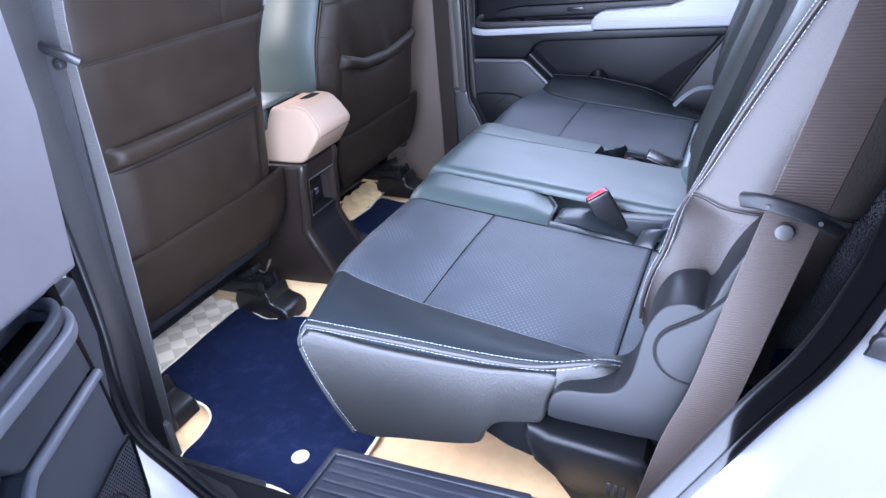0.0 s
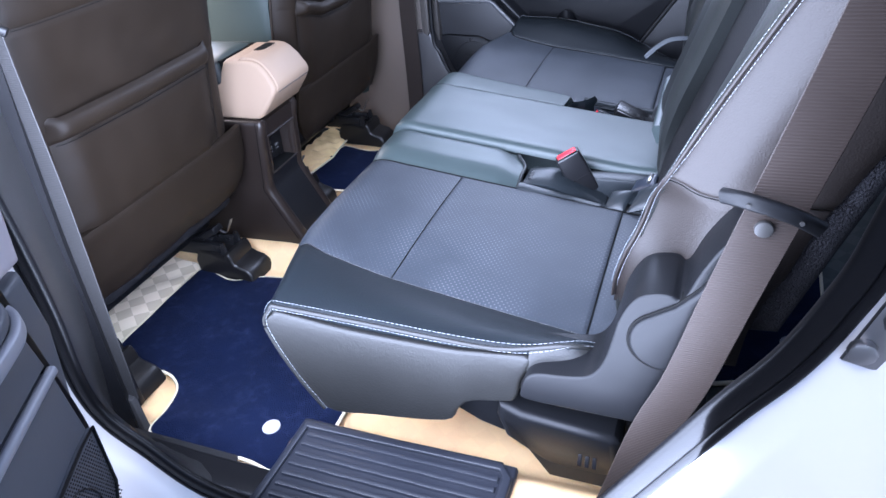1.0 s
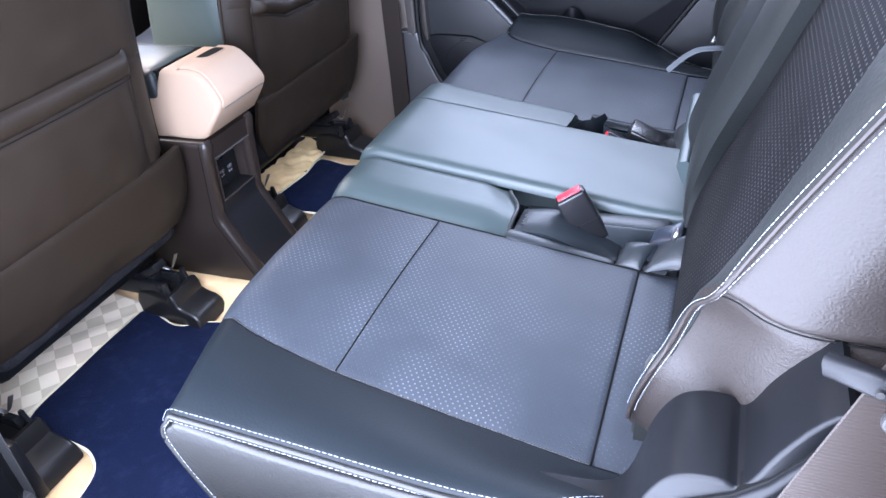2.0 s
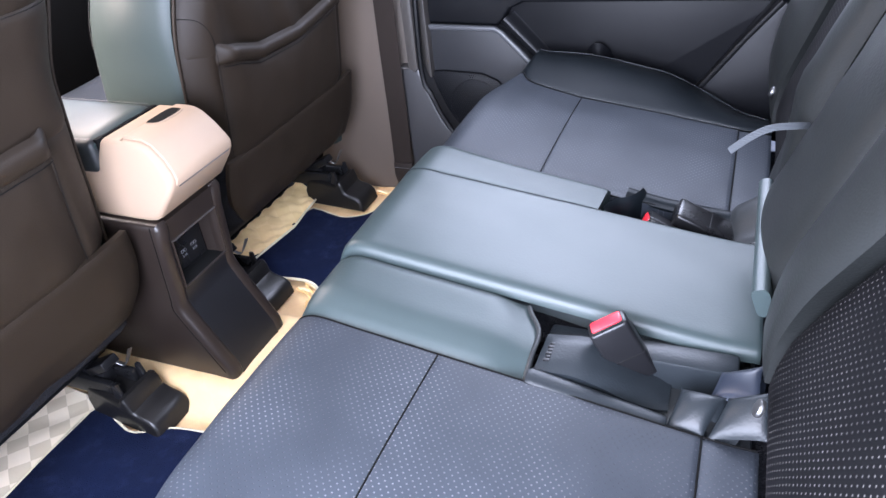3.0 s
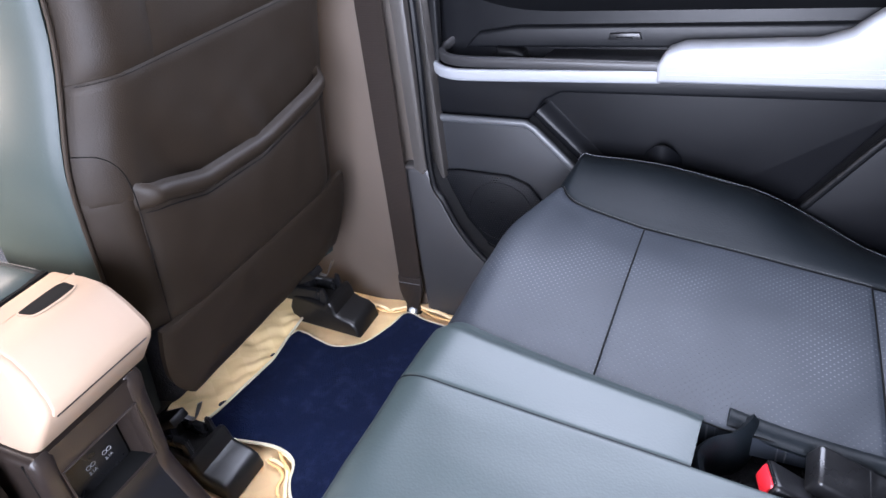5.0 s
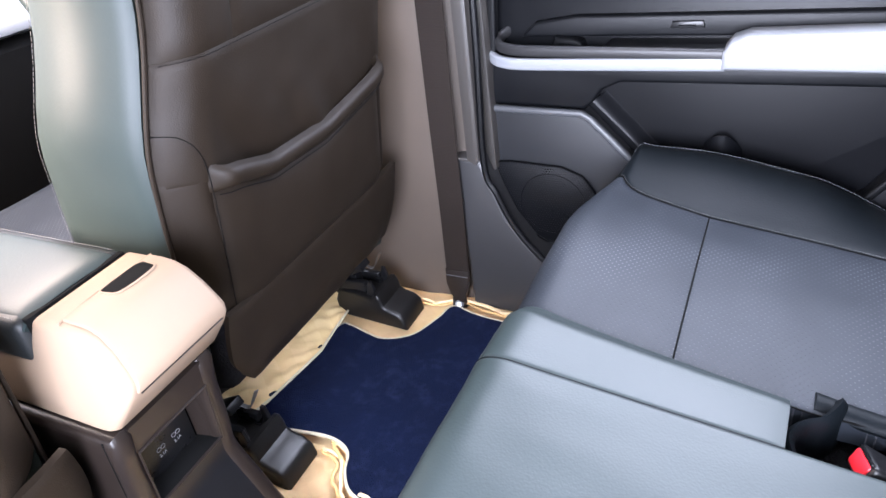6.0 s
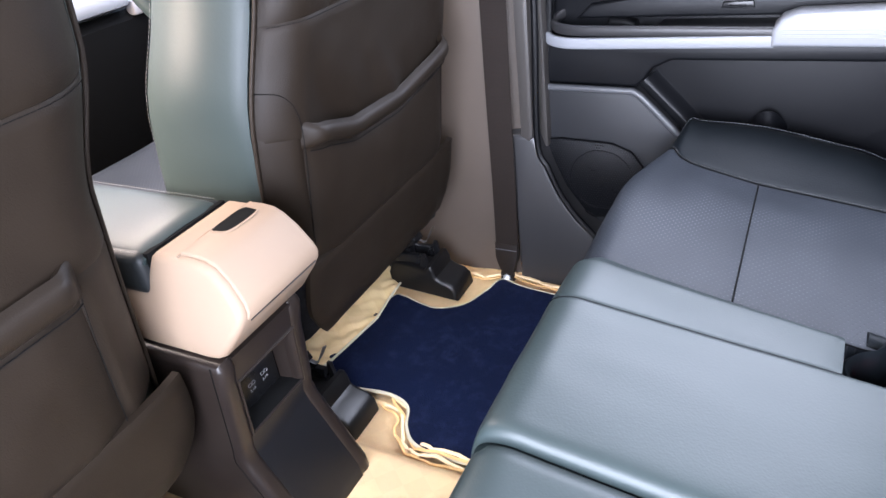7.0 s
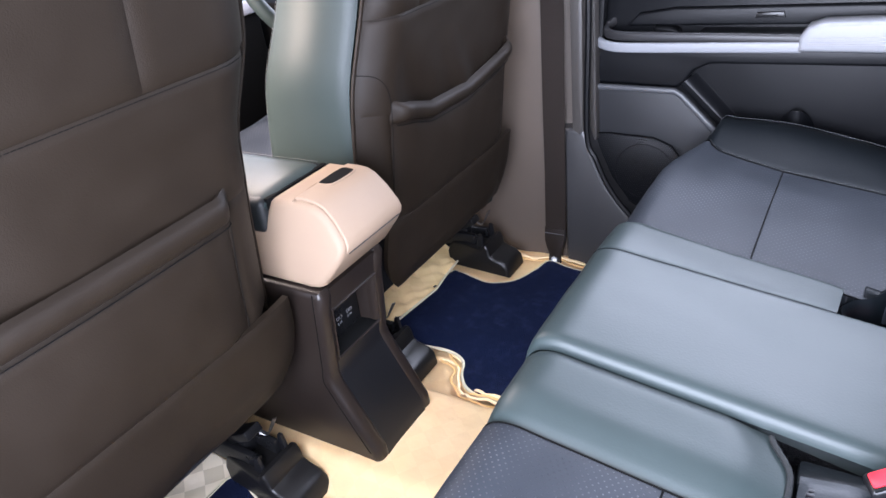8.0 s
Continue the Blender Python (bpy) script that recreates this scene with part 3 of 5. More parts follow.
# near seat: inner strip beside the centre place
def strip(u, v):
    s = 0.0 + 7.72 * u
    s -= 0.17 * smooth(0.45, 1.0, v) ** 2 * smooth(0.86, 1.0, u)
    return cushion(s, -0.217 + 0.116 * v) + Vector((0, 0, 0.013 * smooth(0.0, 0.4, v) * smooth(2.5, 4.5, s) - 0.006 * smooth(0.955, 1.0, u)))


part("inner_bolster", pad(strip, 40, 14, 0.07, 0.006, 0.009, out=1, wrinkle=0.0015), LEATHER, near_seat, "smooth black leather")
part("tray_wall", box(-0.186, 0.03, -0.135, -0.1005, 0.20, 0.306, 0.005), LEATHER_TRAY, near_seat)
# recessed tray with the folded belt flap behind the inner strip
part("tray", box(-0.20, 0.05, -0.222, -0.100, 0.20, 0.268, 0.006), LEATHER_SOFT, near_seat)
def tray_rim(u, v):
    x = -0.187 + 0.151 * u
    roll = math.sin(math.pi * (0.18 + 0.72 * v))
    return Vector((x, -0.220 + 0.031 * v - 0.003 * u, 0.317 - 0.030 * u + 0.006 * roll - 0.016 * smooth(0.72, 1.0, v)))


part("tray_rim", pad(tray_rim, 24, 14, 0.03, 0.0015, 0.003, out=1, wrinkle=0.0015), LEATHER_TRAY, near_seat, "rolled leather edge of the tray")


def flap(u, v):
    x = -0.183 + 0.145 * u
    return Vector((x, -0.196 + 0.060 * v + 0.022 * u * u, 0.322 - 0.046 * smooth(0.25, 1.0, u) + 0.008 * math.sin(math.pi * u) * (v - 0.3)))


cover_flap = part("isofix_cover", pad(flap, 16, 8, 0.03, 0.004, 0.01, out=1, wrinkle=0.002), LEATHER_TRAY, near_seat, "grey plastic flap")
for k in range(6):
    part("label_mark", box(-0.176 + 0.002 * (k % 2), -0.169, -0.184 + 0.0055 * k, -0.1805 + 0.0055 * k, 0.3195, 0.3232, 0.0004), PLASTIC, cover_flap, "moulded mark")


def wedge(a, b, c, d, lift):
    """A soft tucked piece between four corners, pushed up in the middle."""
    a, b, c, d = (Vector(p) for p in (a, b, c, d))
    return lambda u, v: a.lerp(b, v).lerp(d.lerp(c, v), u) + Vector((0, 0, lift * math.sin(math.pi * u) ** 0.7 * math.sin(math.pi * v) ** 0.7))


part("tuck", pad(wedge((-0.040, -0.214, 0.284), (-0.028, -0.160, 0.300), (0.019, -0.176, 0.314), (0.002, -0.219, 0.289), 0.010), 14, 14, 0.03, 0.003, 0.006, out=1, wrinkle=0.002), LEATHER_TRAY, near_seat, "tucked black leather fold")
part("tuck", pad(wedge((0.002, -0.219, 0.289), (0.019, -0.176, 0.314), (0.060, -0.18, 0.340), (0.062, -0.222, 0.310), 0.006), 12, 12, 0.03, 0.003, 0.006, out=1, wrinkle=0.002), LEATHER_TRAY, near_seat, "tucked black leather fold")
part("tuck", pad(wedge((0.000, -0.172, 0.300), (0.010, -0.140, 0.314), (0.050, -0.140, 0.335), (0.048, -0.190, 0.328), 0.002), 14, 14, 0.02, 0.003, 0.006, out=1, wrinkle=0.003), GLOSS_BLUE, near_seat, "slick dark folded lining")
end_wall = [strip(1, v) + Vector((0.001, 0, -0.003)) for v in np.linspace(0.03, 0.97, 14)]
part("end_seam", sweep(end_wall, ring(0.0032, 8)), LEATHER_SOFT, near_seat, "rolled leather seam")


def inner_back(u, v):
    p = backrest(0.6 + 6.2 * u, 0.0)
    y = -(back_in(p.z) + 0.002) + (back_in(p.z) - 0.095) * v
    return Vector((p.x - 0.028 * math.sin(math.pi * (0.15 + 0.75 * v)) * smooth(0.6, 2.0, 0.6 + 6.2 * u), y, p.z))


part("back_inner_bolster", pad(inner_back, 36, 12, 0.05, 0.005, 0.012, out=1), LEATHER_BACK, near_seat, "smooth grey-black leather")
backshell(near_seat, -0.615, -0.100)
# outer cheek of the near backrest, its stitched edge and the plain lower panel
def cheek_edge(s):
    """Along the stitched edge of the cheek; the cross seam meets it at s = 5."""
    return spline(CHEEK, s)


def cheek_cross(s, v):
    """Back from the stitched edge over the cheek's rounded side."""
    p = cheek_edge(s)
    return Vector((p.x + 0.002 + 0.150 * v, p.y - 0.014 * smooth(0.0, 0.35, v) - 0.003 * math.sin(math.pi * v), p.z - 0.008 * smooth(0.0, 0.25, v) - 0.006 * v))


def cheek_upper(u, v):
    return cheek_cross(5.0 + 6.5 * u, v)


def cheek_lower(u, v):
    p, q = cheek_cross(5.0, v), cheek_edge(5.0 * u)
    j = cheek_edge(5.0)
    y = q.y + (p.y - 0.004 * (1 - u) - q.y) * smooth(0.0, 0.45 + 0.15 * (1 - u), v)
    return Vector((q.x + 0.002 + 0.150 * v, y, q.z + (p.z - j.z) * u))


part("back_cheek", pad(cheek_upper, 36, 16, 0.010, 0.003, 0.008, out=-1, wrinkle=0.0008), LEATHER_CHEEK, near_seat, "grained grey leather cheek")
part("back_cheek", pad(cheek_lower, 24, 16, 0.010, 0.003, 0.008, out=-1, wrinkle=0.0012), LEATHER_CHEEK, near_seat, "grained grey leather lower cheek")
for off in ((-0.0034, 0.0008, 0.0010), (0.0036, -0.0036, -0.0010)):
    row = [cheek_edge(s) + Vector(off) * (0.55 + 0.45 * smooth(0.3, 1.6, abs(s - 5.0))) for s in np.linspace(0.8, 11.4, 100)]
    part("stitching", stitches(row, 0.0044, 0.0030, 0.00026), THREAD, near_seat, "white running stitch")
part("piping", sweep([cheek_edge(s) + Vector((0, -0.001, 0)) for s in np.linspace(0.4, 11.4, 70)], ring(0.0022, 8)), LEATHER_CHEEK, near_seat, "rolled leather seam")
seam = curve([(p.x, p.y - 0.0015, p.z) for p in [Vector(cheek_upper(0, v)) for v in (0.0, 0.08, 0.2, 0.35, 0.55, 0.8)]], 6)
part("cheek_seam", sweep([p + Vector((0, 0.0022, 0)) for p in seam], ring(0.0006, 6)), MATT_BLACK, near_seat, "dark seam")

def gusset(u, v):
    s = 8.64 + 1.26 * u
    top = cushion(s, -outer_y(s)) + Vector((0, -0.001, -0.003))
    low = Vector((min(top.x, 0.034) - 0.006 * (1 - u), -0.664 + 0.008 * u, 0.300 + 0.050 * smooth(0.1, 1.0, u)))
    p = top.lerp(low, v)
    return p + Vector((0, -0.004 * math.sin(math.pi * v), 0))


part("gusset", pad(gusset, 22, 12, 0.010, 0.001, 0.003, out=-1, wrinkle=0.0015), LEATHER_SIDE, near_seat, "creased leather piece behind the side seam")
# hinge cover and base covers of the near seat
hinge = [(-0.049, 0.292), (-0.055, 0.303), (-0.049, 0.326), (-0.034, 0.338), (0.0, 0.342), (0.027, 0.350), (0.042, 0.374), (0.051, 0.411), (0.056, 0.435), (0.064, 0.456), (0.075, 0.472),
         (0.090, 0.479), (0.107, 0.480), (0.115, 0.476), (0.122, 0.486), (0.132, 0.514), (0.150, 0.548), (0.166, 0.556), (0.168, 0.50), (0.158, 0.42), (0.146, 0.33), (0.132, 0.292), (0.089, 0.289), (0.007, 0.290)]
poly = [(p.x, p.z) for p in curve([(x, 0, z) for x, z in hinge], 3, True)]
part("hinge_cover", prism(poly, "xz", -0.684, -0.604, 0.009, 4), PLASTIC_GREY, near_seat, "charcoal plastic cover")
disc_edge = [(0.106 + 0.037 * math.cos(a), 0.421 + 0.037 * math.sin(a)) for a in np.linspace(radians(118), radians(285), 20)]
knob = disc_edge + [(0.150, 0.385), (0.160, 0.42), (0.166, 0.50), (0.160, 0.528), (0.147, 0.520), (0.131, 0.492), (0.112, 0.470)]
part("recline_groove", prism([(0.108 + (x - 0.108) * 1.07, 0.44 + (z - 0.44) * 1.07) for x, z in knob], "xz", -0.6868, -0.670, 0.0008, 1), MATT_BLACK, near_seat, "dark gap round the cap")
part("recline_cap", prism(knob, "xz", -0.692, -0.672, 0.005, 4), PLASTIC_GREY, near_seat, "charcoal plastic cap")
base = [(-0.094, 0.252), (-0.078, 0.246), (-0.063, 0.238), (-0.005, 0.232), (0.056, 0.226), (0.064, 0.215), (0.062, 0.10), (0.040, 0.080), (-0.015, 0.078), (-0.050, 0.092), (-0.072, 0.130), (-0.090, 0.180), (-0.098, 0.225)]
part("base_arm", prism([(-0.175, 0.205), (-0.150, 0.228), (-0.080, 0.250), (-0.070, 0.195), (-0.095, 0.170), (-0.13, 0.180)], "xz", -0.640, -0.58, 0.008, 3), PLASTIC_GREY, near_seat, "charcoal plastic arm")
bm = prism(base, "xz", -0.662, -0.56, 0.011, 4)
for v in bm.verts:
    v.co.y += 0.052 * smooth(0.215, 0.075, v.co.z)
part("base_cover", bm, PLASTIC_GREY, near_seat, "charcoal plastic base cover")
part("base_top", prism([(-0.04, 0.06), (0.10, 0.06), (0.10, 0.275), (-0.06, 0.275), (-0.09, 0.225), (-0.085, 0.13)], "xz", -0.612, -0.54, 0.006, 2), PLASTIC_GREY, near_seat, "charcoal plastic base")
gusset = [(-0.072, 0.262), (-0.054, 0.336), (-0.02, 0.340), (0.010, 0.322), (0.026, 0.312), (-0.036, 0.312), (-0.056, 0.290)]
part("side_gusset", prism(gusset, "xz", -0.655, -0.632, 0.006, 3), LEATHER_SIDE, near_seat, "soft grey-black leather")
lower = [(-0.16, 0.20), (-0.10, 0.215), (0.16, 0.225), (0.16, 0.06), (-0.06, 0.06), (-0.10, 0.12)]
part("base_frame", prism(lower, "xz", -0.585, -0.20, 0.012, 2), PLASTIC, near_seat, "black plastic seat base")
for k, (x0, x1) in enumerate(((0.004, 0.010), (0.014, 0.020), (0.024, 0.030))):
    part("moulded_mark", turned(box(x0 - 0.017, x1 - 0.017, -0.0012, 0.0012, -0.009, 0.009, 0.0008), pose(0.020, -0.6360, 0.142, -24, 0, 0)), PLASTIC, near_seat, "moulded mark")


# far seat: smooth centre place, crease and buckle well
def centre(u, v):
    s = 0.0 + 10.0 * u
    y = -0.098 + 0.217 * v
    edge = 1 - math.exp(-v * 0.217 / 0.005) * 0.8
    return cushion(s, y) + Vector((-0.004, 0, 0.022 * smooth(2.5, 4.5, s) * edge))


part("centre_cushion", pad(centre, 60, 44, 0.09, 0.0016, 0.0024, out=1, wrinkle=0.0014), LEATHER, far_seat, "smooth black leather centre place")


def bridge(u, v):
    s = 0.0 + 7.85 * u
    y = 0.119 + (panel_in(1, s) + 0.004 - 0.119) * v
    return cushion(s, y) + Vector((-0.004 * (1 - v), 0, (0.022 - 0.004 * v) * smooth(2.5, 4.5, s) * (1 - 0.75 * smooth(0.72, 1.0, v))))


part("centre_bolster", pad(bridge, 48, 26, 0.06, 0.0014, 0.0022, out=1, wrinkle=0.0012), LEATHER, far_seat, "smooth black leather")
part("crease", sweep([Vector(bridge(u, 0.0)) + Vector((0, 0, -0.0012)) for u in np.linspace(0.42, 1.0, 40)], ring(0.0009, 6)), LEATHER_DARK, far_seat, "fine crease between the two leather fields")
part("buckle_well", box(-0.165, 0.04, 0.125, 0.222, 0.20, 0.255, 0.006), BLACK_CARPET, far_seat, "black lining")
part("well_lip", sweep(curve([(-0.150, 0.214, 0.312), (-0.10, 0.212, 0.302), (-0.04, 0.211, 0.294), (0.02, 0.209, 0.290)], 5), ring(0.013, 12, 0.7)), LEATHER_DARK, far_seat)
lip = [(-0.168, 0.128), (-0.172, 0.150), (-0.160, 0.172), (-0.140, 0.185), (-0.128, 0.205), (-0.126, 0.214)]
part("well_edge", sweep(curve([(x, y, 0.318) for x, y in lip], 4), [(-0.004, -0.05), (0.005, -0.05), (0.006, 0.0), (0.0, 0.008), (-0.006, 0.0)]), LEATHER_DARK, far_seat, "black leather wall")


def centre_back(u, v):
    s, y = 0.75 + 6.0 * u, -0.092 + 0.222 * v
    return backrest(s, y, 0.020 * math.sin(math.pi * v) ** 0.7 * smooth(0.4, 1.2, s) + 0.004)


part("centre_backrest", pad(centre_back, 36, 18, 0.06, 0.012, 0.02, out=1, wrinkle=0.003), LEATHER_BACK, far_seat, "smooth black leather armrest panel")
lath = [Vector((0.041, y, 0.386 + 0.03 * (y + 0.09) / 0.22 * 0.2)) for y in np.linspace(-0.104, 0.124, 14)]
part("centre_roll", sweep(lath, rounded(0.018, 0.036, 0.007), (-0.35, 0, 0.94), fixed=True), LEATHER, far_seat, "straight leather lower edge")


def far_inner(u, v):
    s, y = 0.6 + 6.2 * u, 0.130 + 0.107 * v
    return backrest(s, y, 0.036 * math.sin(math.pi * (0.1 + 0.8 * v)) * smooth(0.8, 2.4, s))


part("back_inner_bolster", pad(far_inner, 36, 12, 0.05, 0.006, 0.014, out=1, wrinkle=0.006), LEATHER_BACK, far_seat, "smooth black leather with folds")
backshell(far_seat, -0.095, 0.615)
part("base_frame", prism(lower, "xz", -0.09, 0.585, 0.012, 2), PLASTIC, far_seat, "black plastic seat base")


def tuck_far(u, v):
    return Vector((0.0 + 0.06 * u, 0.125 + 0.11 * v, 0.290 + 0.045 * u - 0.014 * math.sin(2 * math.pi * v)))


part("tuck", pad(tuck_far, 12, 12, 0.03, 0.005, 0.01, out=1, wrinkle=0.006), LEATHER_SOFT, far_seat, "tucked black leather fold")
strap = curve([(0.075, 0.135, 0.480), (0.058, 0.119, 0.486), (0.030, 0.112, 0.484), (0.008, 0.111, 0.470), (-0.012, 0.112, 0.450)], 6)
pull = thing("pull_strap", (0.075, 0.135, 0.48), "grey woven pull strap hanging from the far backrest", "strap")
part("webbing", sweep(strap, rounded(0.0095, 0.0016, 0.0007, 1), (0.3, -0.5, 0.8)), BELT_GREY, pull)
for y, who in ((-0.240, near_seat), (0.500, far_seat), (-0.475, near_seat)):
    part("snap_button", disc((0.043, y, 0.372), (-0.93, 0, 0.36), 0.009, 0.006, 16, 0.002), METAL, who, "zinc snap button")


# ---------------------------------------------------------------- belt buckles
def buckle(name, base, way, up, label, red=True):
    """A belt buckle on its stalk; way: along the stalk, up: towards its broad face."""
    b = thing(name, base, label, "buckle", "seat belt buckles")
    w, n = Vector(way).normalized(), Vector(up).normalized()
    s = w.cross(n).normalized()
    n = s.cross(w)
    m = Matrix((s, n, w)).transposed().to_4x4()
    m.translation = base
    part("stalk", turned(box(-0.011, 0.011, -0.006, 0.006, -0.03, 0.05, 0.003), m), PLASTIC, b)
    body = part("body", turned(box(-0.023, 0.023, -0.0130, 0.0130, 0.004, 0.092, 0.005, 3), m), PLASTIC if red else GLOSS, b)
    collar = sweep([m @ Vector((0, 0, 0.040)), m @ Vector((0, 0, 0.0425))], rounded(0.0475, 0.0275, 0.005), n)
    part("seam", collar, GLOSS, b)
    if red:
        part("button", turned(box(-0.0185, 0.0185, -0.0092, 0.0088, 0.087, 0.0942, 0.003), m), RED, body, "red release button")
        part("slot", turned(box(-0.0185, 0.0185, 0.0100, 0.0118, 0.0885, 0.0932, 0.0004), m), GLOSS, body, "tongue slot")
    return b


buckle("seat_belt_buckle", (-0.074, -0.131, 0.273), (-0.44, -0.10, 0.89), (0.36, -0.93, 0.07), "black seat belt buckle with red button, standing upright")
buckle("seat_belt_buckle", (-0.030, 0.146, 0.268), (-0.88, 0.0, 0.47), (0.40, 0.35, 0.85), "black seat belt buckle with red button lying in seat well")
buckle("seat_belt_buckle", (0.010, 0.172, 0.276), (-0.86, -0.02, 0.42), (0.42, -0.1, 0.90), "glossy black seat belt buckle lying in the seat well", False)

# ---------------------------------------------------------------- front seats
SHELL = [(-0.885, 0.13), (-0.868, 0.20), (-0.848, 0.30), (-0.834, 0.38), (-0.816, 0.50), (-0.797, 0.60), (-0.775, 0.70), (-0.750, 0.82), (-0.725, 0.94), (-0.71, 1.02)]


def shell_x(z):
    for (x0, z0), (x1, z1) in zip(SHELL, SHELL[1:]):
        if z <= z1:
            return x0 + (x1 - x0) * (z - z0) / (z1 - z0)
    return SHELL[-1][0]


def seat_back_point(w, z, side, lift=0.0):
    """On the rear face of a front seat: w runs from the inner edge (0) to the outer edge (1)."""
    y = 0.098 + 0.475 * w + (0.035 if side < 0 else 0.0)
    if side > 0:
        inner = 0.098 + 0.034 * smooth(0.55, 0.76, z)
        y += (inner - 0.098) * max(0.0, 1 - w) ** 5
    else:
        y -= 0.030 * smooth(0.60, 0.74, z) * max(0.0, 1 - w) ** 5
    k = max(0.0, abs(w - 0.5) - 0.36) / 0.14
    return Vector((shell_x(z) - (0.045 if w < 0.5 else 0.014) * k * k + lift, side * y, z))


def front_seat(side, label):
    seat = thing("front_seat", (-1.05, side * 0.33, 0.0), label, "seat", "front seats")
    o = side

    def face(z0, z1, w0=0.0, w1=1.0, sag=0.0, lift=0.0):
        return lambda u, v: seat_back_point(w0 + (w1 - w0) * v, z0 + (z1 - z0) * u - sag * math.sin(math.pi * v), side, lift * smooth(0.0, 0.12, v) * smooth(1.0, 0.88, v))

    # rear face: upper cover, pocket panel, welt, lower cover, bottom flap
    near = side < 0
    top, low, split, e0 = (0.708, 0.362, 0.315, 0.150) if near else (0.681, 0.342, 0.24, 0.100)
    part("upper_cover", pad(face(top, 1.02, 0, split), 16, 10, 0.03, 0.004, 0.008, out=-o), FABRIC, seat)
    part("upper_cover", pad(face(top, 1.02, split, 1), 16, 20, 0.03, 0.004, 0.008, out=-o), FABRIC, seat)

    def hang(v):
        """Height of the pocket's mouth: taut on one seat, slack on the other."""
        if near:
            return 0.530 - 0.003 * math.sin(math.pi * v)
        return float(np.interp(v, (0, 0.10, 0.25, 0.55, 0.85, 1), (0.520, 0.512, 0.492, 0.486, 0.505, 0.520)))

    def gathers(u, v):
        p = seat_back_point(v, hang(v) + 0.018 + (top - hang(v) - 0.016) * u, side)
        pull = math.sin(math.pi * min(1, max(0, (v - 0.08) / 0.86))) ** 0.5
        slack = 0.35 if near else 1.0
        fold = noise.noise(Vector((p.y * 15 + 1.5 * u, p.z * 2.5, 4 + side)))
        return p + Vector((slack * (0.019 * fold * (1 - smooth(0.15, 0.9, u)) * pull - 0.005 * pull * (1 - u)), 0, 0))

    part("pocket_back", pad(gathers, 24, 56, 0.03, 0.003, 0.007, out=-o, wrinkle=0.002), FABRIC, seat)
    def pocket(u, v):
        w = e0 + (0.955 - e0) * v
        z = low + (hang(v) + 0.004 - low) * u
        belly = math.sin(math.pi * v) ** 0.7 * math.sin(math.pi * u) ** 0.8
        return seat_back_point(w, z, side, 0.010 * smooth(0.0, 0.12, v) * smooth(1.0, 0.88, v) + 0.006 * belly)

    part("pocket", pad(pocket, 18, 30, 0.03, 0.003, 0.008, out=-o, wrinkle=0.003), FABRIC, seat, "fabric map pocket")
    part("pocket_edge", pad(face(low, 0.556, 0.0, e0), 14, 8, 0.03, 0.003, 0.007, out=-o), FABRIC, seat)
    part("pocket_edge", pad(face(low, 0.556, 0.95, 1.0), 14, 6, 0.03, 0.003, 0.007, out=-o), FABRIC, seat)

    def welt(u, v):
        z = hang(v) + (0.044 if near else 0.038) * u
        p = seat_back_point(e0 - 0.01 + (0.97 - e0) * v, z, side)
        return p + Vector((0.003 + (0.008 + 0.010 * math.sin(math.pi * u)) * smooth(0.0, 0.06, v) * smooth(1.0, 0.94, v), 0, 0))

    part("pocket_welt", pad(welt, 10, 40, 0.015, 0.005, 0.007, out=-o), FABRIC, seat, "rolled pocket edge")
    part("welt_seam", sweep([Vector(welt(0.0, v)) + Vector((0.001, 0, -0.001)) for v in np.linspace(0.02, 0.98, 40)], ring(0.0008, 6), (1, 0, 0)), MATT_BLACK, seat, "dark seam under the pocket edge")

    def flap(u, v):
        z = low + 0.003 - 0.150 * u
        w0, w1 = (-0.025 if near else 0.03) + 0.07 * (2 * u - 0.9) ** 2 * (1 if u > 0.45 else 0.25), 1.02 - 0.05 * u * u
        w = w0 + (w1 - w0) * v
        flat = seat_back_point(min(0.88, max(0.12, w)), z, side)
        p = seat_back_point(w, z, side, 0.010 - 0.030 * max(0, u - 0.7) + 0.010 * u * noise.noise(Vector((w * 6, u * 2, side))))
        p.x += (flat.x - seat_back_point(w, z, side).x) * 0.85
        return p

    part("bottom_flap", pad(flap, 18, 24, 0.012, 0.003, 0.006, out=o, wrinkle=0.003), FABRIC, seat, "loose fabric skirt")
    part("seam", stitches([seat_back_point(w, top, side, 0.0015) for w in np.linspace(0.02, 0.98, 40)], 0.006, 0.0046, 0.0005), MATT_BLACK, seat, "dark seam thread")

    corner = curve([seat_back_point(w, z, side, 0.0012) for w, z in (((e0, 0.53), (e0 + 0.004, 0.46), (e0 + 0.004, 0.362)) if near else ((0.0, 0.609), (0.045, 0.602), (0.080, 0.582), (0.097, 0.548), (0.101, 0.48), (0.098, 0.41), (0.096, 0.345)))], 6)
    part("pocket_seam", sweep(corner, ring(0.0006, 6), (1, 0, 0)), MATT_BLACK, seat, "dark curved seam")
    part("edge_seam", sweep([seat_back_point(0.0, z, side, 0.001) for z in np.linspace(0.30, 1.0, 40)], ring(0.0028, 8), (0, 1, 0)), FABRIC, seat, "rolled seam along the inner edge")
    # inner leather cheek facing the console, outer cheek towards the door
    def cheek(w, sgn):
        def f(u, v):
            z = 0.17 + 0.84 * u
            depth = 0.145 + 0.030 * (1 - smooth(0.46, 0.72, z)) - 0.03 * smooth(0.75, 1.0, z)
            p = seat_back_point(w, z, side)
            bulge = (0.010 + 0.018 * smooth(0.48, 0.62, z)) * math.sin(math.pi * (0.05 + 0.80 * v))
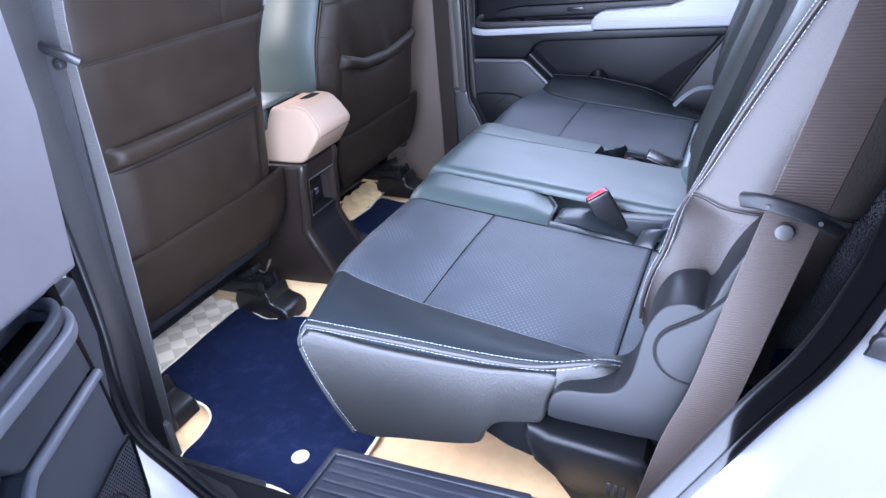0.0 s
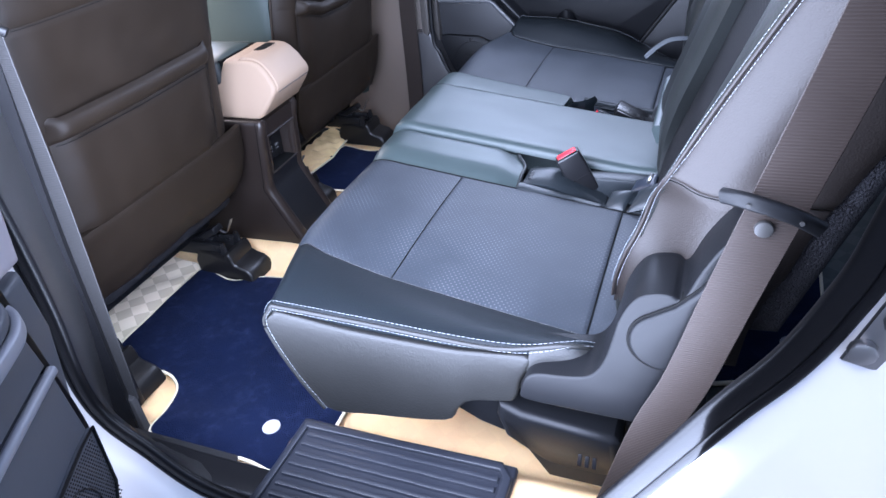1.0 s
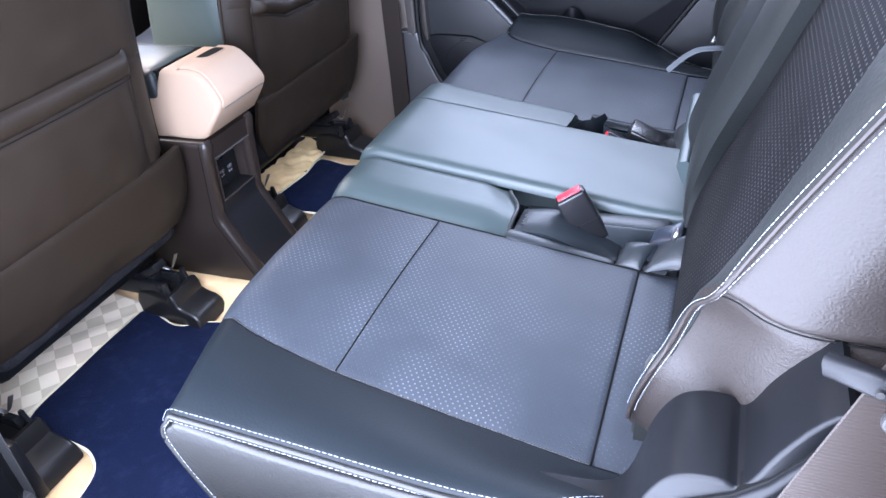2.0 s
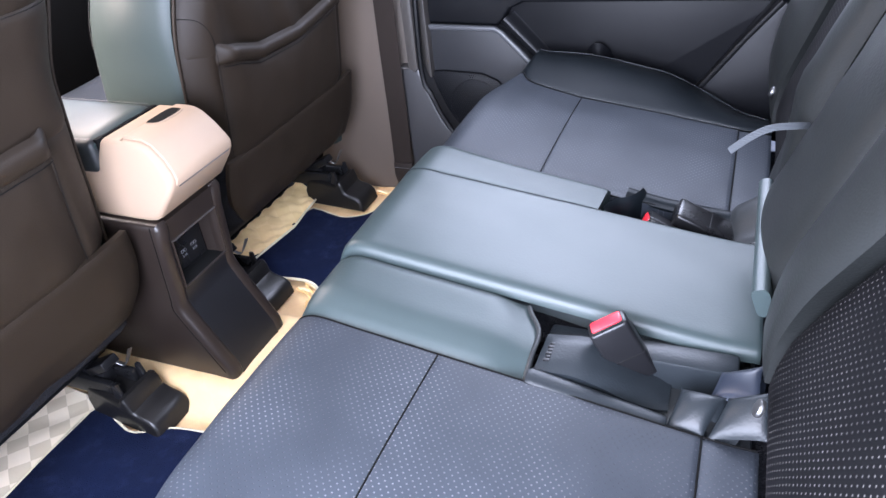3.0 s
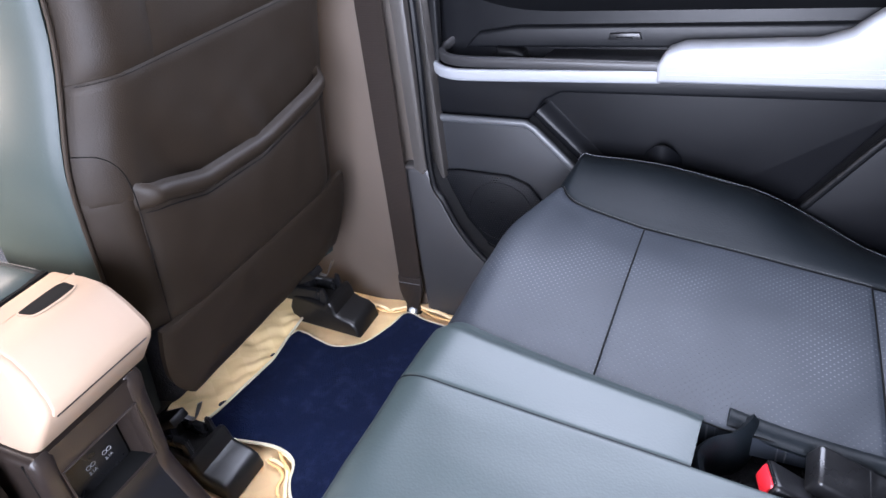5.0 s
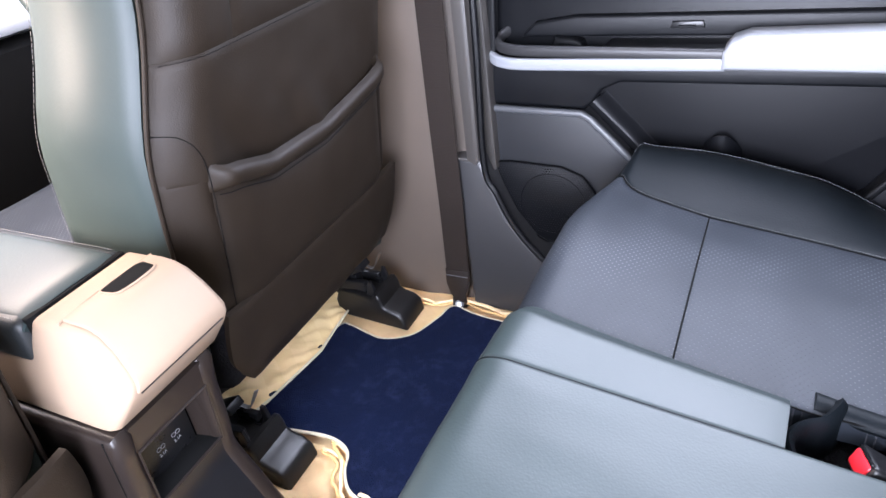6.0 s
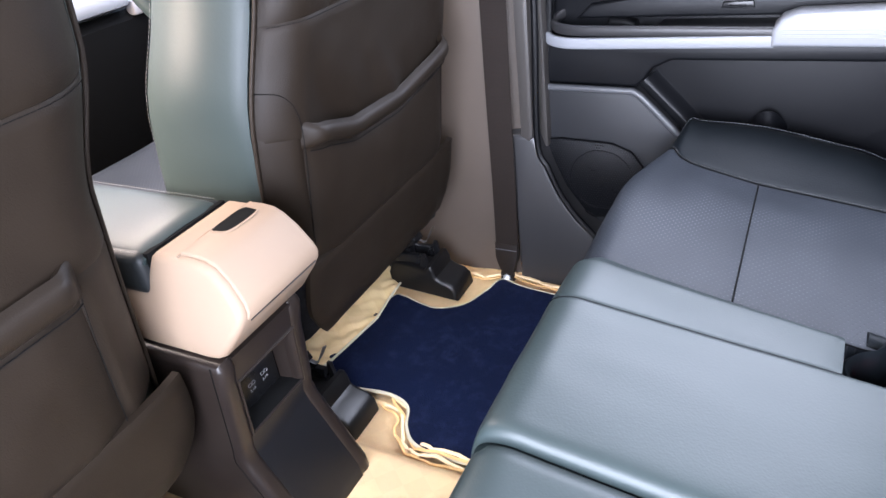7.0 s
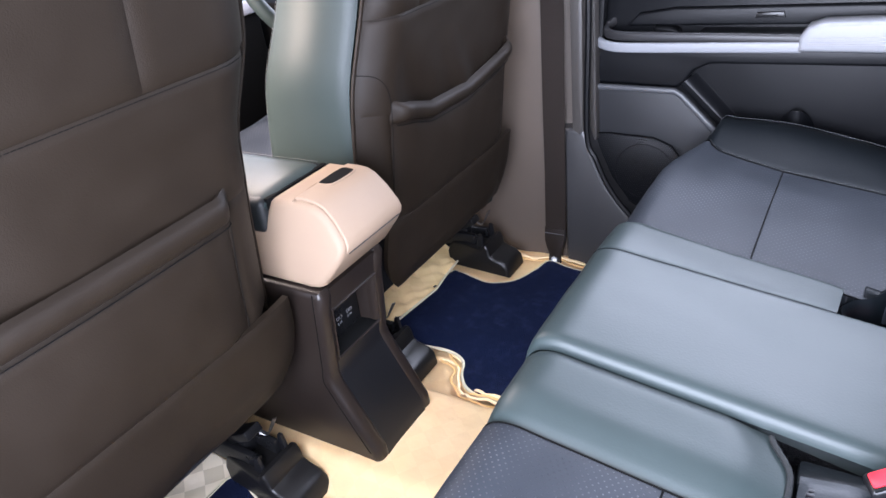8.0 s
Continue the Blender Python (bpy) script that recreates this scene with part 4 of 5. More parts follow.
            return Vector((p.x - 0.004 - depth * v, p.y + sgn * side * bulge, z + 0.02 * v))
        return f

    part("side_cheek", pad(cheek(0.0, -1), 30, 16, 0.03, 0.004, 0.008, out=o), LEATHER_FRONT, seat, "smooth black leather")
    part("side_cheek", pad(cheek(1.0, 1), 30, 16, 0.03, 0.004, 0.008, out=-o), LEATHER_FRONT, seat, "smooth black leather")
    front_edge = [cheek(0.0, -1)(u, 0.965) + Vector((0.0, -side * 0.0005, 0)) for u in np.linspace(0.05, 0.98, 40)]
    part("stitching", stitches(front_edge), THREAD_GREY, seat, "white running stitch")

    def front(u, v):
        z = 0.20 + 0.82 * u
        p = seat_back_point(0.07 + 0.86 * v, z, side)
        return Vector((p.x - (0.115 + 0.030 * (1 - smooth(0.46, 0.72, z)) - 0.03 * smooth(0.75, 1.0, z)) - 0.012 * math.sin(math.pi * v), p.y, z + 0.02))

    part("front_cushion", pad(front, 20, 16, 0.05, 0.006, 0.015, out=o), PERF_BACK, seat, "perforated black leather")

    def squab(u, v):
        x = -1.05 - 0.44 * u
        return Vector((x, side * (0.115 + 0.44 * v), 0.315 + 0.05 * u + 0.02 * (abs(v - 0.5) * 2) ** 3))

    part("squab", pad(squab, 16, 16, 0.14, 0.012, 0.02, out=-o), PERF, seat, "perforated black leather seat cushion")
    part("underside", box(-1.46, -0.905, side * 0.345 - 0.215, side * 0.345 + 0.215, 0.16, 0.30, 0.03, 3), BLACK_CARPET, seat, "black underside")
    # two added boxes that keep front light from the floor under the seat
    part("under_seat_block", box(-1.46, -1.00, side * 0.33 - 0.20, side * 0.33 + 0.20, 0.085, 0.20, 0.02), PLASTIC, seat, "added black block darkening the space under the seat")
    part("footwell_light_block", box(-1.46, -1.23, side * 0.33 - 0.20, side * 0.33 + 0.20, 0.0, 0.10, 0.01), PLASTIC, seat, "added black block against light from the front footwell")
    return seat


front_seat(-1, "front passenger seat with brown-black fabric back and map pocket")
front_seat(1, "driver seat with brown-black fabric back and map pocket")


def rail_cover(y):
    """Plastic shoe over the rear end of a seat rail, with the rail above it."""
    c = thing("seat_rail", (-0.92, y, 0.0), "front seat rail with black plastic end shoe on beige floor", "rail", "front seat rails")
    w = 0.033

    side_view = [(-1.005, 0.0), (-1.010, 0.035), (-0.995, 0.068), (-0.95, 0.072), (-0.910, 0.066), (-0.902, 0.078), (-0.893, 0.079), (-0.886, 0.066), (-0.884, 0.050), (-0.874, 0.044), (-0.852, 0.038), (-0.840, 0.026), (-0.837, 0.0)]
    bm = prism(side_view, "xz", y - 0.041, y + 0.041, 0.016, 5)
    for v in bm.verts:
        t = smooth(-0.90, -1.00, v.co.x)
        v.co.y = y + (v.co.y - y) * (1 - 0.35 * t + 0.06 * smooth(0.04, 0.0, v.co.z))
    part("shoe", bm, SHOE, c, "black plastic shoe")
    for d in (-0.019, 0.019):
        part("rail", box(-1.35, -0.915, y + d - 0.006, y + d + 0.006, 0.055, 0.092, 0.003), GLOSS, c, "black steel rail")
    part("slider", box(-1.30, -0.955, y - 0.012, y + 0.012, 0.062, 0.098, 0.003), PLASTIC, c, "black slider")
    part("bracket", turned(box(-0.03, 0.03, -0.016, 0.016, -0.008, 0.008, 0.002), pose(-0.962, y, 0.108, 0, -28, 0)), PLASTIC, c, "grey bracket")
    hook = curve([(-0.952, y + 0.010, 0.118), (-0.940, y + 0.016, 0.104), (-0.930, y + 0.020, 0.100), (-0.922, y + 0.024, 0.114), (-0.912, y + 0.028, 0.134)], 4)
    part("hook", sweep(hook, rounded(0.009, 0.0016, 0.0007, 1), (0.3, 0.2, 0.9)), METAL, c, "bare steel hook")
    clip = [(-0.925, 0.062), (-0.915, 0.100), (-0.908, 0.100), (-0.900, 0.060)]
    for d in (-0.030, 0.024):
        part("clip", prism(clip, "xz", y + d, y + d + 0.007, 0.001, 1), PLASTIC, c)
    return c


for y in (-0.190, -0.590, 0.150, 0.556):
    rail_cover(y)

# ---------------------------------------------------------------- centre console
console = thing("centre_console", (-0.95, -0.02, 0.0), "black centre console with a beige lid and rear charging ports", "console")
YC0, YC1 = -0.107, 0.053
tower = [(-1.60, 0.02), (-0.766, 0.036), (-0.758, 0.046), (-0.760, 0.066), (-0.818, 0.180), (-0.823, 0.197), (-0.818, 0.222), (-0.808, 0.315), (-0.799, 0.350), (-0.804, 0.362), (-1.60, 0.362)]
# side walls with a broad rounded corner, and the rear face round the port niche
for y0, y1, edge in ((YC0, YC0 + 0.030, -1), (YC1 - 0.030, YC1, 1)):
    bm = prism(tower, "xz", y0, y1, 0.0135, 5)
    part("side_wall", bm, PLASTIC_BROWN, console, "warm black plastic")
part("corner_joint", sweep(curve([(-0.8145, YC0 - 0.0002, 0.358), (-0.833, YC0 - 0.0002, 0.222), (-0.838, YC0 - 0.0002, 0.196), (-0.832, YC0 - 0.0002, 0.172), (-0.776, YC0 - 0.0002, 0.060)], 5), ring(0.0008, 6), (0, 1, 0)), MATT_BLACK, console, "fine joint line")
def slab(z0, z1, y0=YC0 + 0.024, y1=YC1 - 0.024, dx=-0.003):
    def xat(z):
        pts = [(0.046, -0.757), (0.066, -0.760), (0.180, -0.818), (0.197, -0.823), (0.222, -0.818), (0.315, -0.808), (0.350, -0.799)]
        return float(np.interp(z, [a for a, b in pts], [b for a, b in pts]))
    zs = [z0] + [z for z in (0.066, 0.180, 0.197) if z0 < z < z1] + [z1]
    out = [(xat(z) + dx, z) for z in zs] + [(xat(z) + dx - 0.02, z) for z in zs[::-1]]
    return prism(out, "xz", y0, y1)
NY0, NY1, NZ0, NZ1 = -0.080, 0.029, 0.222, 0.316
part("rear_panel", slab(0.040, NZ0), PLASTIC, console, "black plastic")
part("rear_panel_top", slab(NZ1, 0.358), PLASTIC_BROWN, console)
part("niche_jamb", slab(NZ0, NZ1, YC0 + 0.024, NY0), PLASTIC_BROWN, console)
part("niche_floor", prism([(-0.8215, NZ0), (-0.851, 0.2285), (-0.851, 0.222), (-0.8235, NZ0 - 0.006)], "xz", NY0, NY1), MATT_BLACK, console, "matt black floor")
part("niche_back", prism([(-0.850, 0.226), (-0.846, 0.322), (-0.852, 0.322), (-0.856, 0.226)], "xz", NY0, NY1), MATT_BLACK, console, "matt black back")
bm = prism([(-0.8205, NZ0 - 0.002), (-0.8105, NZ1 + 0.002), (-0.847, 0.320), (-0.851, 0.224)], "xz", NY1 - 0.013, NY1 + 0.002)
for v in bm.verts:
    if v.co.x > -0.83 and v.co.y < NY1 - 0.005:
        v.co.y = NY1 - 0.001
part("niche_cheek", bm, PLASTIC_BROWN, console, "warm black sloping cheek", smooth=False)
part("niche_roof", box(-0.850, -0.812, NY0, NY1, NZ1 - 0.002, NZ1 + 0.003), PLASTIC, console)
rim_path = [Vector((x, y, z)) for x, y, z in ((-0.8200, NY0, NZ0), (-0.8200, NY1, NZ0), (-0.8100, NY1, NZ1), (-0.8100, NY0, NZ1))]
part("niche_rim", sweep(rim_path, ring(0.0022, 8), (1, 0, 0), True), PLASTIC_BROWN, console, "rounded niche edge")
plate = part("port_plate", prism([(-0.8460, 0.231), (-0.8430, 0.292), (-0.8490, 0.292), (-0.8515, 0.231)], "xz", NY0 + 0.002, 0.012, 0.001, 2), GLOSS, console, "black charging port plate")
for y in (-0.0375, -0.0125):
    for k in (-0.0034, 0.0034):
        rim = [Vector((-0.8436, y + k + a, 0.264 + c)) for a, c in rounded(0.0062, 0.0052, 0.0024)]
        part("port_rim", sweep(rim, ring(0.0004, 5), (1, 0, 0), True), PRINT, plate, "pale port outline")
    part("port", sweep([Vector((-0.8455, y, 0.264)), Vector((-0.8440, y, 0.264))], rounded(0.0125, 0.0052, 0.0024), (0, 0, 1)), GLOSS, plate, "charging port")
    txt = bpy.data.curves.new("rating", "FONT")
    txt.body, txt.size, txt.align_x, txt.extrude = "2.1A", 0.0062, "CENTER", 0.0002
    ob = new("rating_print", txt)
    ob.data.materials.append(PRINT)
    ob.parent = console
    ob.matrix_parent_inverse = console.matrix_basis.inverted()
    ob.matrix_basis = Matrix.Translation((-0.8440, y, 0.2525)) @ pose(0, 0, 0, 90, 0, 90)
    ob["label"] = "printed current rating"

# beige lid: a block with a falling tail and a raised cap, and the leather pad in front of it
LY0, LY1 = -0.098, 0.064


def taper(bm):
    """Draws the lid's sides in towards its top."""
    mid = (LY0 + LY1) / 2
    for v in bm.verts:
        v.co.y = mid + (v.co.y - mid) * (1 - 0.16 * smooth(0.375, 0.495, v.co.z)) + 0.004 * smooth(0.40, 0.49, v.co.z)
    return bm


lid = [(-1.10, 0.364), (-0.822, 0.362), (-0.808, 0.364), (-0.796, 0.370), (-0.764, 0.409), (-0.755, 0.423), (-0.7525, 0.434), (-0.756, 0.444), (-0.771, 0.467), (-0.787, 0.483), (-0.800, 0.4885), (-0.816, 0.490),
       (-0.872, 0.490), (-0.879, 0.485), (-0.897, 0.450), (-0.904, 0.443), (-0.94, 0.440), (-1.10, 0.436)]
lid_part = part("lid", taper(prism(lid, "xz", LY0, LY1, 0.010, 5)), BEIGE_LID, console, "beige plastic lid")
cap = [(-0.838, 0.4885), (-0.838, 0.4915), (-0.834, 0.4945), (-0.814, 0.4945), (-0.798, 0.4925), (-0.785, 0.486), (-0.768, 0.4685), (-0.753, 0.4455), (-0.7495, 0.4345), (-0.753, 0.424), (-0.764, 0.430), (-0.775, 0.450), (-0.80, 0.478)]
part("lid_cap", taper(prism(cap, "xz", LY0 + 0.012, LY1 - 0.008, 0.003, 3)), BEIGE_LID, lid_part, "raised beige cap of the lid")
joint = [Vector((-0.7523, y, 0.4232)) for y in np.linspace(LY0 + 0.020, LY1 - 0.020, 8)]
part("lid_joint", sweep(joint, ring(0.0009, 6)), PLASTIC_BROWN, lid_part, "fine dark joint line")
# finger slot under the cap's front edge, with its rounded lip
slot = [(-0.833, -0.024), (-0.8345, 0.0), (-0.834, 0.025), (-0.829, 0.033), (-0.809, 0.031), (-0.806, 0.004), (-0.811, -0.021)]
# the slot's inner shade is a black plate; no hollow is cut
part("lid_slot", prism(slot, "xy", 0.4905, 0.4953, 0.0004, 1), MATT_BLACK, lid_part, "black plate for the shade inside the grip slot")
part("slot_lip", sweep(curve([(x, y, 0.4945) for x, y in slot], 4, True), ring(0.0015, 8, 0.7), closed=True), BEIGE_LID, lid_part, "beige slot edge")
part("lid_step", sweep(curve([(-0.836, LY0 + 0.022, 0.4905), (-0.840, -0.03, 0.4908), (-0.840, 0.03, 0.4908), (-0.838, LY1 - 0.012, 0.4905)], 4), ring(0.0016, 6)), BEIGE_LID, lid_part, "soft step in front of the cap")


def arm(u, v):
    x = -0.884 - 0.40 * u
    y = -0.088 + 0.138 * v
    return Vector((x, y, 0.495 + 0.004 * math.sin(math.pi * v) - 0.004 * u - 0.010 * (abs(v - 0.5) * 2) ** 8 - 0.006 * (1 - u) ** 24))


part("armrest_pad", pad(arm, 24, 18, 0.010, 0.003, 0.006, out=-1), LEATHER, console, "black leather armrest pad")
part("armrest_side", box(-1.30, -0.886, -0.092, 0.054, 0.434, 0.490, 0.012, 4), LEATHER_SOFT, console, "black leather side")
part("lid_gap", box(-0.889, -0.881, -0.080, 0.050, 0.45, 0.489, 0.001), MATT_BLACK, console, "dark gap between pad and lid")
part("stitching", stitches([Vector((x, -0.0855, 0.4915)) for x in np.linspace(-0.895, -1.28, 20)], 0.0052, 0.0034), THREAD_GREY, console, "white running stitch")
part("stitching", stitches([Vector((x, 0.0465, 0.4915)) for x in np.linspace(-0.895, -1.28, 20)], 0.0052, 0.0034), THREAD_GREY, console, "white running stitch")

# ---------------------------------------------------------------- floor mats
def mat_thing(outline, label, dot):
    mat = thing("floor_mat", (-0.7, sum(p[1] for p in outline) / len(outline), 0.0), label, "mat", "floor mats")
    pts = curve([(x, y, 0) for x, y in outline], 5, True)
    part("carpet", prism([(p.x, p.y) for p in pts], "xy", 0.002, 0.010, 0.002, 2), NAVY, mat, "navy blue carpet")
    part("binding", sweep([Vector((p.x, p.y, 0.007)) for p in pts], ring(0.0046, 8, 0.6), closed=True), BINDING, mat, "cream edge binding")
    if dot:
        part("eyelet", disc((*dot, 0.0115), (0, 0, 1), 0.0165, 0.003, 24, 0.001), LIGHT_GREY, mat, "grey round fastener")
    return mat


mat_thing([(-1.012, -0.238), (-0.985, -0.212), (-0.945, -0.226), (-0.900, -0.238), (-0.862, -0.226), (-0.82, -0.206), (-0.70, -0.195), (-0.56, -0.195), (-0.45, -0.200),
           (-0.44, -0.42), (-0.445, -0.672), (-0.56, -0.682), (-0.70, -0.686), (-0.765, -0.678), (-0.770, -0.625), (-0.785, -0.575), (-0.825, -0.546), (-0.88, -0.538), (-0.93, -0.535), (-0.995, -0.52), (-1.005, -0.40)],
          "navy blue carpet floor mat with cream binding", (-0.545, -0.610))
mat_thing([(-1.010, 0.215), (-0.995, 0.35), (-0.978, 0.478), (-0.955, 0.490), (-0.91, 0.478), (-0.865, 0.472), (-0.815, 0.500), (-0.788, 0.560), (-0.772, 0.606), (-0.71, 0.591), (-0.56, 0.578), (-0.45, 0.575),
           (-0.44, 0.40), (-0.45, 0.150), (-0.56, 0.135), (-0.68, 0.128), (-0.735, 0.136), (-0.765, 0.165), (-0.785, 0.205), (-0.83, 0.222), (-0.90, 0.215), (-0.96, 0.205)],
          "navy blue carpet mat with cream binding behind driver seat", None)
near_strip = thing("floor_cover", (-1.06, -0.40, 0.0), "checked beige vinyl cover strip under the front seat", "floor cover", "cover strips")
part("hem", sweep([Vector((-1.0085, -0.60 + 0.41 * k / 12, 0.007)) for k in range(13)], ring(0.0035, 8)), BINDING, near_strip, "cream hem")
part("sheet", pad(lambda u, v: Vector((-1.20 + 0.19 * u, -0.60 + 0.41 * v, 0.006 + 0.030 * (1 - u) ** 2)), 14, 24, 0.004, 0.0, 0.01, out=1, wrinkle=0.010), BEIGE_CHECK, near_strip)


def rucked(u, v):
    """The far strip: pulled into slanting creases, its hem lapping over the mat."""
    y = 0.175 + 0.385 * v
    edge = float(np.interp(y, (0.175, 0.25, 0.32, 0.40, 0.46, 0.56), (-1.006, -0.986, -0.977, -0.967, -0.976, -0.985)))
    x = -1.055 + (1.055 + edge) * u
    ruck = noise.noise(Vector((x * 18 + y * 26, (x - y) * 9, 4.0))) + 0.5 * noise.noise(Vector((x * 55 - y * 40, y * 22, 8.0)))
    return Vector((x, y, 0.014 + 0.028 * (1 - u) ** 2 + 0.012 * max(-0.6, ruck) * smooth(0.0, 0.12, 1 - u)))


# black sheet in place of the seat's shadow on the beige floor
setting("floor_shade", box(-1.55, -1.030, 0.14, 0.62, -0.01, 0.009, 0.002), BLACK_CARPET, "black sheet standing in for the shade under the driver seat", "floor")
far_strip = thing("floor_cover", (-1.06, 0.37, 0.0), "rucked cream vinyl cover strip under the driver seat", "floor cover", "cover strips")
part("sheet", pad(rucked, 40, 60, 0.003, 0.0, 0.01, out=1), BEIGE_CREAM, far_strip)
part("hem", sweep([rucked(1.0, v) for v in np.linspace(0, 1, 40)], ring(0.0026, 8)), BINDING, far_strip, "cream hem")


def crumple(name, label, path, lines, seed):
    """Folded hem of the floor cover: a few uneven ridges lying side by side."""
    rng = random.Random(seed)
    c = thing(name, (path[0][0], path[0][1], 0.0), label, "floor cover", "cover hems")
    pts = curve([(x, y, 0.0) for x, y in path], 6)
    for k in range(lines):
        row, shift = [], 0.009 * k
        for i, p in enumerate(pts):
            a, bq = pts[max(0, i - 1)], pts[min(len(pts) - 1, i + 1)]
            side = (bq - a).normalized().cross(Vector((0, 0, 1)))
            wob = 0.009 * noise.noise(Vector((i * 0.22, k * 3.1, seed))) + 0.003 * noise.noise(Vector((i * 0.7, k * 5.3, seed)))
            row.append(p + side * (shift + wob) + Vector((0, 0, max(0.0, floor_z(p.x, p.y)) + 0.002 + 0.004 * noise.noise(Vector((i * 0.45, k * 2.0, seed + 9))))))
        # every other ridge takes the darker warm-lit tone, so the folds look shaded
        part("fold", sweep(row, ring(0.0022 + 0.0022 * rng.random(), 8, 0.6)), BEIGE if k % 2 else BEIGE_WARMLIT, c)
    return c


crumple("floor_cover", "crumpled cream hem of the floor cover beside the console", [(-0.60, 0.112), (-0.68, 0.106), (-0.735, 0.112), (-0.772, 0.140), (-0.795, 0.178), (-0.835, 0.196)], 4, 3)
crumple("floor_cover", "crumpled cream hem of the floor cover under the seat belt", [(-0.640, 0.612), (-0.70, 0.616), (-0.765, 0.630), (-0.800, 0.612), (-0.830, 0.606), (-0.870, 0.612)], 2, 8)
crumple("floor_cover", "crumpled cream hem of the floor cover near the sill", [(-0.75, -0.668), (-0.752, -0.610), (-0.770, -0.556), (-0.815, -0.526), (-0.87, -0.518)], 2, 5)
rear_mat = thing("floor_mat", (0.33, -0.2, 0.10), "dark navy mat on the floor behind the rear seat", "mat", "floor mats")
rear_outline = [(0.12, -0.405), (0.179, -0.405), (0.246, -0.382), (0.343, -0.227), (0.347, -0.03), (0.34, 0.30), (0.12, 0.30)]
part("carpet", prism(rear_outline, "xy", 0.101, 0.110, 0.003), NAVY, rear_mat, "navy carpet")
part("eyelet", disc((0.288, -0.285, 0.1115), (0, 0, 1), 0.016, 0.003, 24, 0.001), LIGHT_GREY, rear_mat, "grey round fastener")
part("binding", sweep([Vector((x, y, 0.107)) for x, y in rear_outline], ring(0.004, 8), closed=True), BINDING, rear_mat, "cream binding")


# ---------------------------------------------------------------- doors
def door(side, base):
    """A rear door with its trim, built closed; side -1 near, 1 far."""
    s = side
    d = thing("door", base, "rear car door with dark trim, white armrest and map pocket", "door", "rear doors")

    # the near door takes the lighter, daylit copy of the trim
    dark, lower = (DOOR_DARK, LOWER_DOOR) if s > 0 else (DOOR_LIT, DOOR_LIT)

    def yr(a, b):
        return sorted((s * a, s * b))

    rear_curve = [(0.30, 0.62), (0.27, 0.50), (0.19, 0.38), (0.10, 0.26), (0.0, 0.12), (-0.10, 0.03)]
    skin = [(-0.70, 0.64), (-0.71, 0.30), (-0.69, 0.14), (-0.60, 0.03)] + rear_curve[::-1] + [(0.31, 0.64)]
    part("outer_skin", prism(skin, "xz", *yr(0.80, 0.84), 0.01, 2), PAINT, d, "white painted door skin")
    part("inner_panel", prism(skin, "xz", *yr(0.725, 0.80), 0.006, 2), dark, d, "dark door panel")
    seal = curve([(-0.665, s * 0.700, 0.66), (-0.680, s * 0.700, 0.45), (-0.690, s * 0.700, 0.30), (-0.675, s * 0.700, 0.20), (-0.62, s * 0.700, 0.115), (-0.53, s * 0.700, 0.055), (-0.40, s * 0.700, 0.04)], 6)
    # waist: upper roll above the armrest
    def waist(u, v):
        x = -0.665 + 0.96 * u
        return Vector((x, s * (0.735 - 0.045 * math.sin(0.5 * math.pi * v) + 0.03 * math.exp(-((u - 0.0) / 0.10) ** 2)), 0.575 + 0.075 * v))
    part("waist_roll", pad(waist, 30, 8, 0.03, 0.0, 0.01, out=s), PLASTIC_GREY, d, "charcoal plastic")
    # armrest shelf with recess, switch and pull
    shelf = [(-0.660, 0.503), (-0.640, 0.507), (-0.50, 0.507), (-0.475, 0.527), (-0.30, 0.527), (0.28, 0.531), (0.28, 0.505), (-0.30, 0.503), (-0.62, 0.500)]
    part("armrest_shelf", prism(shelf, "xz", *yr(0.676, 0.74), 0.006, 3), lower if s < 0 else PLASTIC, d, "black plastic shelf")
    hump = [(-0.625, 0.532), (-0.60, 0.556), (-0.53, 0.566), (-0.47, 0.566), (0.28, 0.572), (0.28, 0.535), (-0.47, 0.533)]
    part("shelf_wall", prism(hump, "xz", *yr(0.712, 0.735), 0.005, 3), dark, d, "dark wall above the shelf")
    rim = curve([(-0.302, s * 0.671, 0.519), (-0.45, s * 0.671, 0.521), (-0.56, s * 0.671, 0.522), (-0.625, s * 0.674, 0.523), (-0.656, s * 0.688, 0.526), (-0.664, s * 0.712, 0.531), (-0.652, s * 0.730, 0.540)], 6)
    part("recess_rim", sweep(rim, rounded(0.012, 0.018, 0.005), (0, 0, 1), fixed=True), RIM if s > 0 else DOOR_LIT, d, "charcoal rim of the grip recess")
    part("recess_wall", prism([(-0.575, 0.509), (-0.515, 0.509), (-0.520, 0.527), (-0.535, 0.533), (-0.565, 0.536)], "xz", *yr(0.700, 0.732), 0.006, 3), PLASTIC_GREY, d, "moulded grip inside the recess")
    part("cup", prism([(-0.655, 0.508), (-0.47, 0.508), (-0.47, 0.511), (-0.655, 0.511)], "xz", *yr(0.676, 0.735)), MATT_BLACK, d, "matt black recess floor")
    switch = part("switch", prism([(-0.385, 0.547), (-0.335, 0.548), (-0.338, 0.558), (-0.382, 0.557)], "xz", *yr(0.706, 0.716), 0.002, 2), GLOSS, d, "black window switch")
    part("switch_lip", prism([(-0.372, 0.549), (-0.348, 0.5495), (-0.348, 0.553), (-0.372, 0.5525)], "xz", *yr(0.703, 0.710), 0.001, 1), PLASTIC_GREY, switch, "switch rocker")
